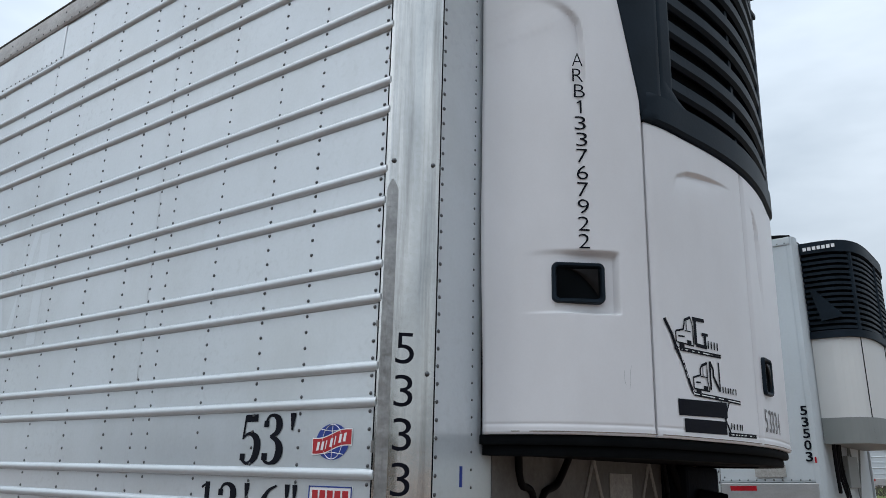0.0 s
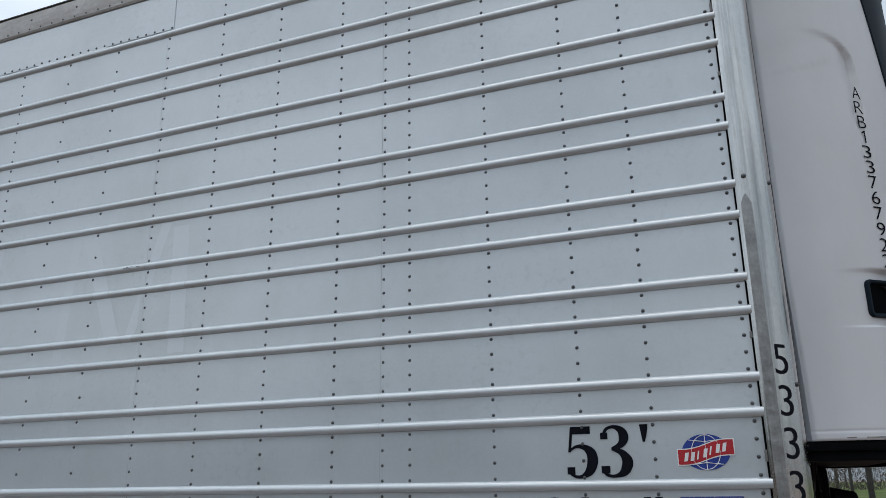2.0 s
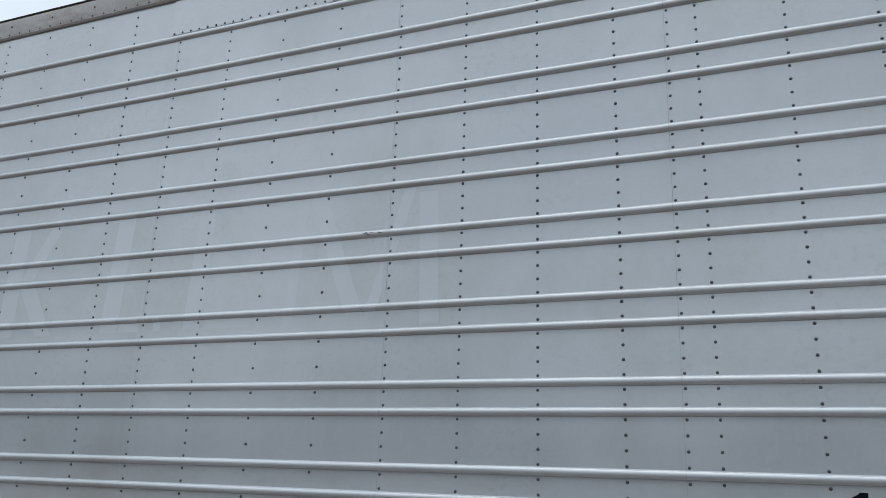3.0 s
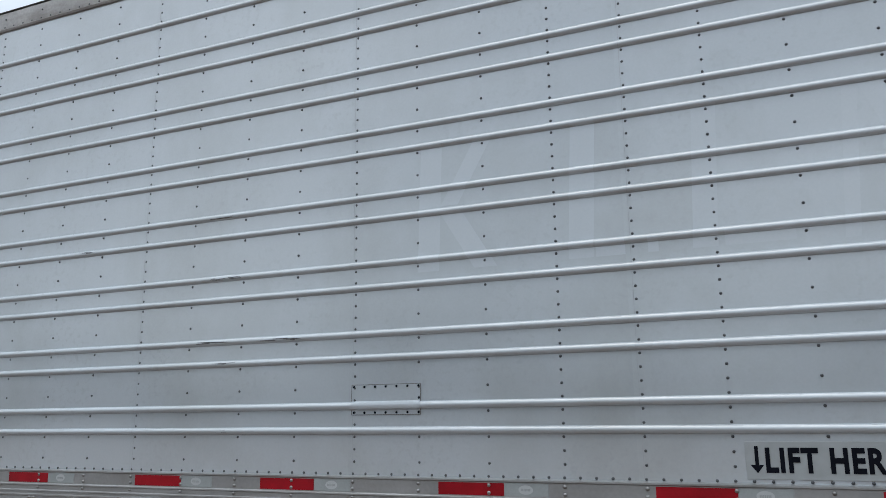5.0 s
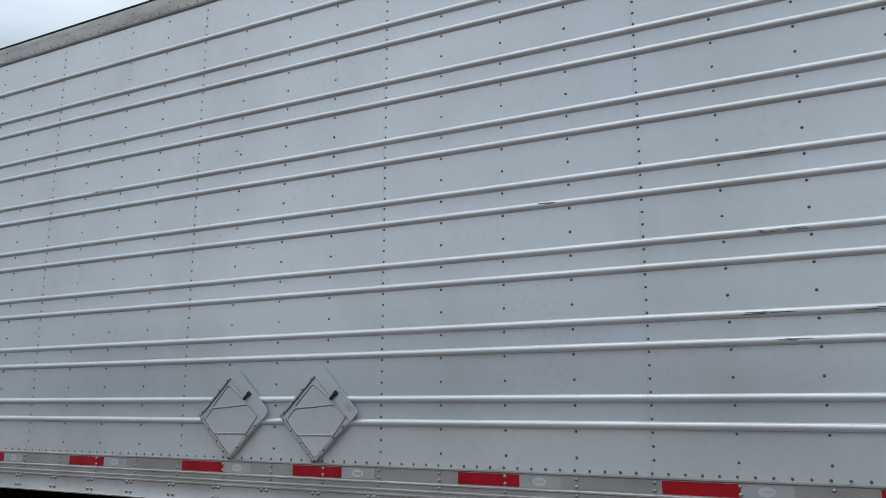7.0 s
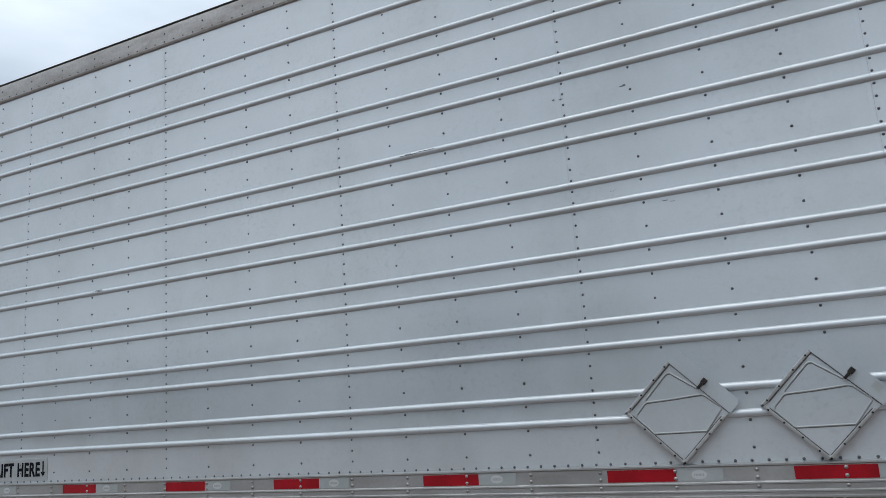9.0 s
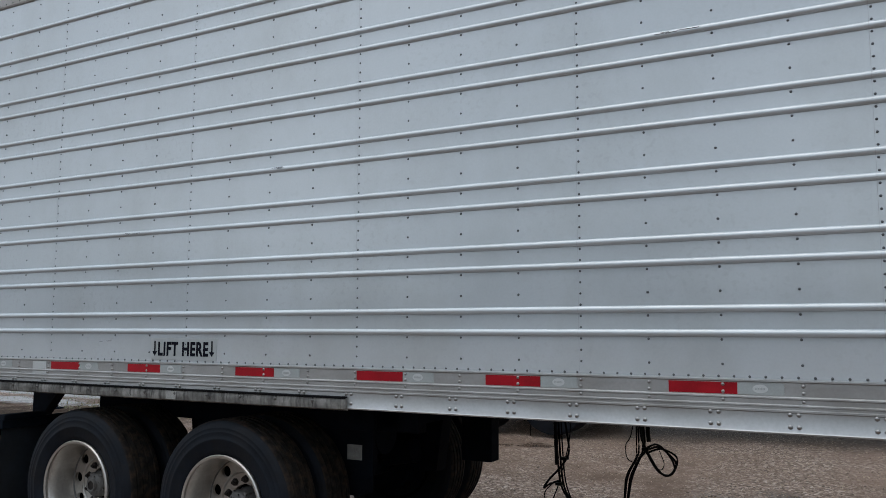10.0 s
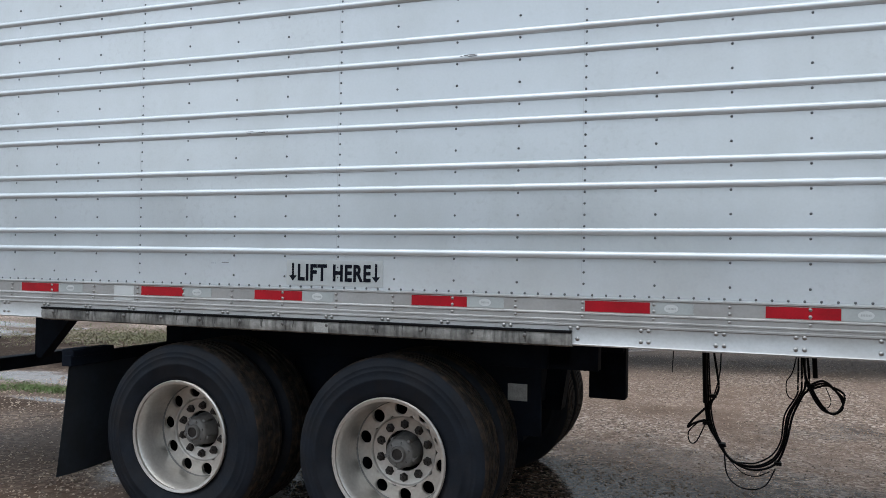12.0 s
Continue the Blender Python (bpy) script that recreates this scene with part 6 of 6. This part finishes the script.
    for i in (6, 12, 18):
        sx, sy = ring(0.001)[i]
        bm = bmesh.new()
        add_tube(bm, [(sx, sy, 1.72), (sx, sy, 2.83)], 0.006, 6)
        part("door_seam", bm, GASKET, unit)
        sx, sy = ring(0.0)[i]
        bm = bmesh.new()
        add_tube(bm, [(sx, sy, 2.86), (sx, sy, 3.84)], 0.028, 8)
        part("grille_mullion", bm, GRILLE, unit)
    if style != "smooth":
        # cream cheeks that reach up beside the grille, and a blue badge above them
        for pts in (ring(0.034)[0:6], ring(0.034)[19:25]):
            bm = bmesh.new()
            add_extrusion(bm, pts + [(pts[-1][0] - 0.05, 1.295), (0.05, 1.295)] if pts[0][1] < 1 else [(0.05, 1.295), (pts[0][0] - 0.05, 1.295)] + pts, "z", 2.80, 3.66)
            part("side_cheek", bm, FARREEF, unit)
        bm = bmesh.new()
        add_lathe(bm, [(0.0, -0.004), (0.055, -0.003), (0.056, 0.004)], (0, 0, 0), 24)
        bmesh.ops.scale(bm, vec=(1.7, 1, 0.62), verts=bm.verts[:])
        bmesh.ops.translate(bm, vec=(0.20, ring(0.034)[1][1] - 0.02, 3.76), verts=bm.verts[:])
        part("oval_badge", bm, BLUEINK, unit, "blue oval badge")
    for k in range(7 if style == "smooth" else 0):
        part("badge_bar", box(0.08 + 0.05 * k, 0.115 + 0.05 * k, 0.262, 0.266, 3.825, 3.865, 0.0), WHITEINK, unit)
    for y in (0.6, 1.99):
        part("landing_leg", box(-2.7, -2.58, y - 0.06, y + 0.06, 0.02, 1.1, 0.006), CHASSIS, t)
    for xx in (-13.2, -11.96):
        for y in (0.33, 2.26):
            bm = bmesh.new()
            add_lathe(bm, [(0.0, -0.30), (0.27, -0.30), (0.30, -0.30), (0.49, -0.28), (0.51, -0.2), (0.51, 0.2), (0.49, 0.28), (0.0, 0.28)], (xx, y, 0.51), 32)
            tyre = part("tyre", bm, RUBBER, t, "", True)
            for side in (-1, 1):
                bm = bmesh.new()
                add_lathe(bm, [(0.0, 0.10 * -side), (0.10, 0.10 * -side), (0.20, 0.12 * -side), (0.25, 0.20 * -side), (0.28, 0.305 * -side), (0.30, 0.305 * -side)], (xx, y, 0.51), 32)
                part("rim", bm, RIM, tyre, "", True)
    # braces and hoses on the front wall under the unit
    for a, b in (((0.7, 1.74), (1.0, 1.14)), ((1.3, 1.74), (1.0, 1.14)), ((1.3, 1.74), (1.6, 1.14)), ((1.9, 1.74), (1.6, 1.14))):
        bm = bmesh.new()
        add_tube(bm, [(0.06, a[0], a[1]), (0.06, b[0], b[1])], 0.011, 6)
        part("brace_bar", bm, FARGREY, t)
    bm = bmesh.new()
    add_tube(bm, smooth_path([(0.10, 0.42, 1.74), (0.09, 0.46, 1.5), (0.08, 0.55, 1.2)]), 0.02, 8)
    part("hose", bm, HOSE, t)
    for k in range(3):
        bm = bmesh.new()
        add_tube(bm, smooth_path([(0.12, 0.50 + 0.05 * k, 1.74), (0.10, 0.52 + 0.09 * k, 1.45), (0.13, 0.62 + 0.1 * k, 1.15 - 0.04 * k), (0.10, 0.80, 1.30)]), 0.013, 6)
        part("hose", bm, HOSE, t)
    part("coupler_panel", box(0.035, 0.09, 1.05, 1.55, 1.25, 1.60, 0.01), FARGREY, t)
    return t


t2 = parked_trailer(-0.60, 7.4, 0.33, 0.0, "smooth", "white smooth-sided refrigerated trailer with a black louvred unit")
for i, ch in enumerate("53503"):
    lettering("number_digit", ch, 0.14, on_wall(-0.055, -0.012, 1.985 - 0.118 * i), BLACKINK, t2, 0.003, 1.0, "bold black digit", align="CENTER", fit_to=(0.070, 0.098))
part("red_reflector", box(-0.005, 0.012, -0.013, -0.004, 1.50, 1.56, 0.002), RED, t2)
bm = bmesh.new()
add_extrusion(bm, [(0.10, 3.36), (0.13, 3.39), (0.42, 3.04), (0.18, 3.01)], "y", 0.255, 0.275)
part("bent_flap", bm, GRILLE, t2, "bent black flap on the grille")
parked_trailer(-1.39, 23.5, 0.51, 0.0, "ribbed", "white ribbed refrigerated trailer in the next row")
# this one faces the row; its front corner and turn give its base point
turn4 = radians(-88)
parked_trailer(1.32 + 2.59 * math.sin(turn4), 26.7 - 2.59 * math.cos(turn4), 0.61, turn4, "facing", "white refrigerated trailer facing the row")

# ---------------------------------------------------------------- field, poles and woods beyond
bm = bmesh.new()
vs = [bm.verts.new(v) for v in ((3, 28, 0.622), (60, 30, 0.622), (200, 120, 0.622), (200, 420, 0.622), (-200, 420, 0.622), (-30, 60, 0.622))]
bm.faces.new(vs)
tagged(link_mesh("meadow", bm, MEADOW), "short green grass field beyond the yard", "grass", kind="structure")


def tree(x, y, h, seed, leafy=True):
    rnd = random.Random(seed)
    t = thing("tree", "tall tree with a thin uneven crown" if leafy else "bare winter tree with fine twigs", "tree", x, y, 0.6, group="trees behind the field")
    bm = bmesh.new()
    add_tube(bm, [(0, 0, 0), (0.1, 0.05, h * 0.4), (0.0, 0.1, h * 0.75), (0.1, 0, h)], [0.22, 0.17, 0.10, 0.03], 8)
    limbs = []
    for k in range(12):
        z = h * rnd.uniform(0.35, 0.92)
        a, ln = rnd.uniform(0, math.tau), h * rnd.uniform(0.12, 0.26)
        tip = Vector((math.cos(a) * ln, math.sin(a) * ln, z + ln * rnd.uniform(0.2, 0.9)))
        add_tube(bm, [(0.05, 0.05, z), (tip.x * 0.5, tip.y * 0.5, z + (tip.z - z) * 0.4), tip], [0.07, 0.045, 0.015], 5)
        limbs.append((Vector((0, 0, z)), tip))
    part("trunk", bm, BARK, t)
    verts, faces = [], []
    for a, b in limbs:
        for k in range(260 if leafy else 180):
            c = a.lerp(b, rnd.uniform(0.35, 1.1)) + Vector([rnd.gauss(0, h * 0.04) for _ in range(3)])
            s = rnd.uniform(0.04, 0.11) if leafy else rnd.uniform(0.08, 0.24)
            d = Vector([rnd.gauss(0, 1) for _ in range(3)]).normalized()
            e = d.orthogonal().normalized()
            w = 0.5 if leafy else 0.035
            n = len(verts)
            verts += [c - d * s, c + e * s * w, c + d * s, c - e * s * w]
            faces.append((n, n + 1, n + 2, n + 3))
    me = bpy.data.meshes.new("crown")
    me.from_pydata(verts, [], faces)
    me.materials.append(LEAF if leafy else TWIG)
    o = new("crown", me)
    o.parent = t
    return t


rnd = random.Random(4)
protos = [tree(14, 98, 6.0, 1), tree(22, 105, 5.0, 2, False), tree(8.5, 96, 5.4, 3), tree(30, 102, 4.6, 5, False)]
for k in range(64):
    p = protos[rnd.choice((0, 1, 1, 2, 3, 3))]
    s = rnd.uniform(0.65, 1.1)
    c = copy_thing(p, Matrix.Translation((-70 + 3.6 * k + rnd.uniform(-2, 2), 100 + rnd.uniform(-6, 25), 0.6)) @ Matrix.Rotation(rnd.uniform(0, 6), 4, "Z"))
    c.scale = (s, s, s)

verts, faces = [], []
for k in range(70000):
    x, y = rnd.uniform(-60, 90), rnd.uniform(86, 112)
    c = Vector((x, y, 0.6 + (4.2 + 0.8 * math.sin(x * 0.21) + 0.5 * math.sin(x * 0.83)) * rnd.random() ** 1.25))
    s = rnd.uniform(0.08, 0.26)
    d = Vector((rnd.gauss(0, 0.5), rnd.gauss(0, 0.5), 1)).normalized()
    e = d.orthogonal().normalized()
    n = len(verts)
    verts += [c - d * s, c + e * s * 0.22, c + d * s, c - e * s * 0.22]
    faces.append((n, n + 1, n + 2, n + 3))
me = bpy.data.meshes.new("brush")
me.from_pydata(verts, [], faces)
me.materials.append(TWIG)
tagged(new("brush", me), "brown winter brush along the field's edge", "brush", kind="stuff")

# Unseen woods, added to close the yard and darken low reflections on the trailer.
verts, faces = [], []
for k in range(16000):
    x = rnd.uniform(-95, 75)
    top = 5.6 + 1.6 * math.sin(x * 0.17) + 1.1 * math.sin(x * 0.53 + 1)
    c = Vector((x, rnd.uniform(-58, -50), top * rnd.random() ** 0.8))
    s = rnd.uniform(0.3, 0.8)
    d = Vector((rnd.gauss(0, 1), rnd.gauss(0, 1), rnd.gauss(0, 1))).normalized()
    e = d.orthogonal().normalized()
    n = len(verts)
    verts += [c - d * s, c + e * s * 0.5, c + d * s, c - e * s * 0.5]
    faces.append((n, n + 1, n + 2, n + 3))
me = bpy.data.meshes.new("unseen_woods")
me.from_pydata(verts, [], faces)
me.materials.append(LEAF)
tagged(new("unseen_woods", me), "dark woods added unseen to darken reflections in the trailer's side", "woods", kind="stuff")

pole = thing("utility_pole", "dark wooden utility pole with a lamp arm", "pole", 3.97, 44, 0.6)
bm = bmesh.new()
add_tube(bm, [(0, 0, 0), (0.0, 0, 6.3)], [0.15, 0.11], 10)
part("post", bm, WOODPOLE, pole)
bm = bmesh.new()
add_tube(bm, [(0, 0, 5.6), (0.5, 0, 5.75), (0.9, 0, 5.75)], 0.03, 6)
part("lamp_arm", bm, WOODPOLE, pole)
part("lamp_head", box(0.85, 1.25, -0.1, 0.1, 5.68, 5.80, 0.03), FARGREY, pole)
copy_thing(pole, Matrix.Translation((5.72, 82.6, 0.6)))

# ---------------------------------------------------------------- gravel, puddles and grass round the wheels
rnd = random.Random(9)
verts, faces = [], []
SHAPE = [(1, 0, 0), (-1, 0, 0), (0, 1, 0), (0, -1, 0), (0, 0, 1), (0, 0, -0.4)]
TRI = [(0, 2, 4), (2, 1, 4), (1, 3, 4), (3, 0, 4), (2, 0, 5), (1, 2, 5), (3, 1, 5), (0, 3, 5)]
for k in range(60000):
    x, y = rnd.uniform(-18, -6), -0.4 + 10.0 * rnd.random() ** 1.2
    s = rnd.uniform(0.004, 0.012) * (1.5 if rnd.random() < 0.06 else 1)
    a = rnd.uniform(0, 6.3)
    n = len(verts)
    z0 = ground_z(x, y) + 0.002
    for v in SHAPE:
        w = (v[0] * rnd.uniform(0.6, 1.3), v[1] * rnd.uniform(0.6, 1.3), v[2] * rnd.uniform(0.4, 0.9))
        verts.append((x + s * (w[0] * math.cos(a) - w[1] * math.sin(a)), y + s * (w[0] * math.sin(a) + w[1] * math.cos(a)), z0 + s * w[2]))
    faces += [tuple(n + i for i in f) for f in TRI]
me = bpy.data.meshes.new("gravel")
me.from_pydata(verts, [], faces)
PEBBLE = bpy.data.materials.new("pebbles")
PEBBLE.use_nodes = True
pn, pl = PEBBLE.node_tree.nodes, PEBBLE.node_tree.links
geo, pr = pn.new("ShaderNodeNewGeometry"), pn.new("ShaderNodeValToRGB")
pr.color_ramp.elements[0].color, pr.color_ramp.elements[1].color = (0.075, 0.052, 0.036, 1), (0.46, 0.36, 0.27, 1)
pl.new(geo.outputs["Random Per Island"], pr.inputs[0])
pl.new(pr.outputs[0], pn["Principled BSDF"].inputs["Base Color"])
pn["Principled BSDF"].inputs["Roughness"].default_value = 0.6
me.materials.append(PEBBLE)
tagged(new("gravel", me), "loose small brown and pale stones on the yard", "gravel", kind="stuff")


def puddle(x, y, rx, ry, seed):
    bm = bmesh.new()
    ring = []
    for k in range(40):
        a = k * math.tau / 40
        f = 1 + 0.35 * noise.noise((math.cos(a) * 1.3 + seed, math.sin(a) * 1.3, seed))
        ring.append(bm.verts.new((x + rx * f * math.cos(a), y + ry * f * math.sin(a), ground_z(x, y) + 0.012)))
    bm.faces.new(ring)
    tagged(link_mesh("puddle", bm, WATER), "shallow rain puddle on the dirt", "puddle", kind="structure")


puddle(-12.45, 1.0, 0.28, 0.7, 1.0)

verts, faces = [], []
for k in range(9000):
    thick = k % 3 == 0
    x, y = (-17.45 + rnd.gauss(0, 0.33), 3.25 + rnd.gauss(0, 0.12)) if thick else (-18.5 + rnd.gauss(0, 0.45), 3.20 + rnd.gauss(0, 0.17))
    if rnd.random() < 0.5:
        x, y = rnd.uniform(-30, -18), 10.5 + rnd.gauss(0, 1.6)
    a, h = rnd.uniform(0, 6.3), rnd.uniform(0.010, 0.035)
    if not thick and noise.noise((x * 1.7, y * 4.0, 3.1)) < 0.08:
        continue
    n = len(verts)
    dx, dy = 0.007 * math.cos(a), 0.007 * math.sin(a)
    g = ground_z(x, y)
    verts += [(x - dx, y - dy, g), (x + dx, y + dy, g), (x + rnd.gauss(0, 0.03), y + rnd.gauss(0, 0.03), g + h)]
    faces.append((n, n + 1, n + 2))
me = bpy.data.meshes.new("grass")
me.from_pydata(verts, [], faces)
me.materials.append(GRASS)
tagged(new("grass", me), "ragged patches of green grass beside the yard", "grass", kind="stuff")

# Thin dry grass on the mud behind the trailer's tail.
verts, faces = [], []
for k in range(9000):
    x, y = -20.2 + rnd.gauss(0, 1.3), 8.3 + rnd.gauss(0, 0.7)
    a, h, g = rnd.uniform(0, 6.3), rnd.uniform(0.01, 0.04), ground_z(x, y)
    dx, dy, n = 0.011 * math.cos(a), 0.011 * math.sin(a), len(verts)
    verts += [(x - dx, y - dy, g), (x + dx, y + dy, g), (x + rnd.gauss(0, 0.04), y + rnd.gauss(0, 0.04), g + h)]
    faces.append((n, n + 1, n + 2))
me = bpy.data.meshes.new("dry_grass")
me.from_pydata(verts, [], faces)
me.materials.append(DRYGRASS)
tagged(new("dry_grass", me), "thin dry olive grass on the mud", "grass", kind="stuff")


# A steel leg with a foot plate, standing on the mud further back.
leg = new("support_leg")
leg.location = (-22.64, 6.90, ground_z(-22.64, 6.90))
leg.empty_display_size = 0.2
part("post", box(-0.065, 0.065, -0.065, 0.065, 0.030, 1.10, 0.006), CHASSIS, leg)
part("foot_plate", box(-0.15, 0.15, -0.13, 0.13, -0.01, 0.030, 0.006), CHASSIS, leg)
tagged(leg, "dark steel support leg with a square foot plate", "leg")
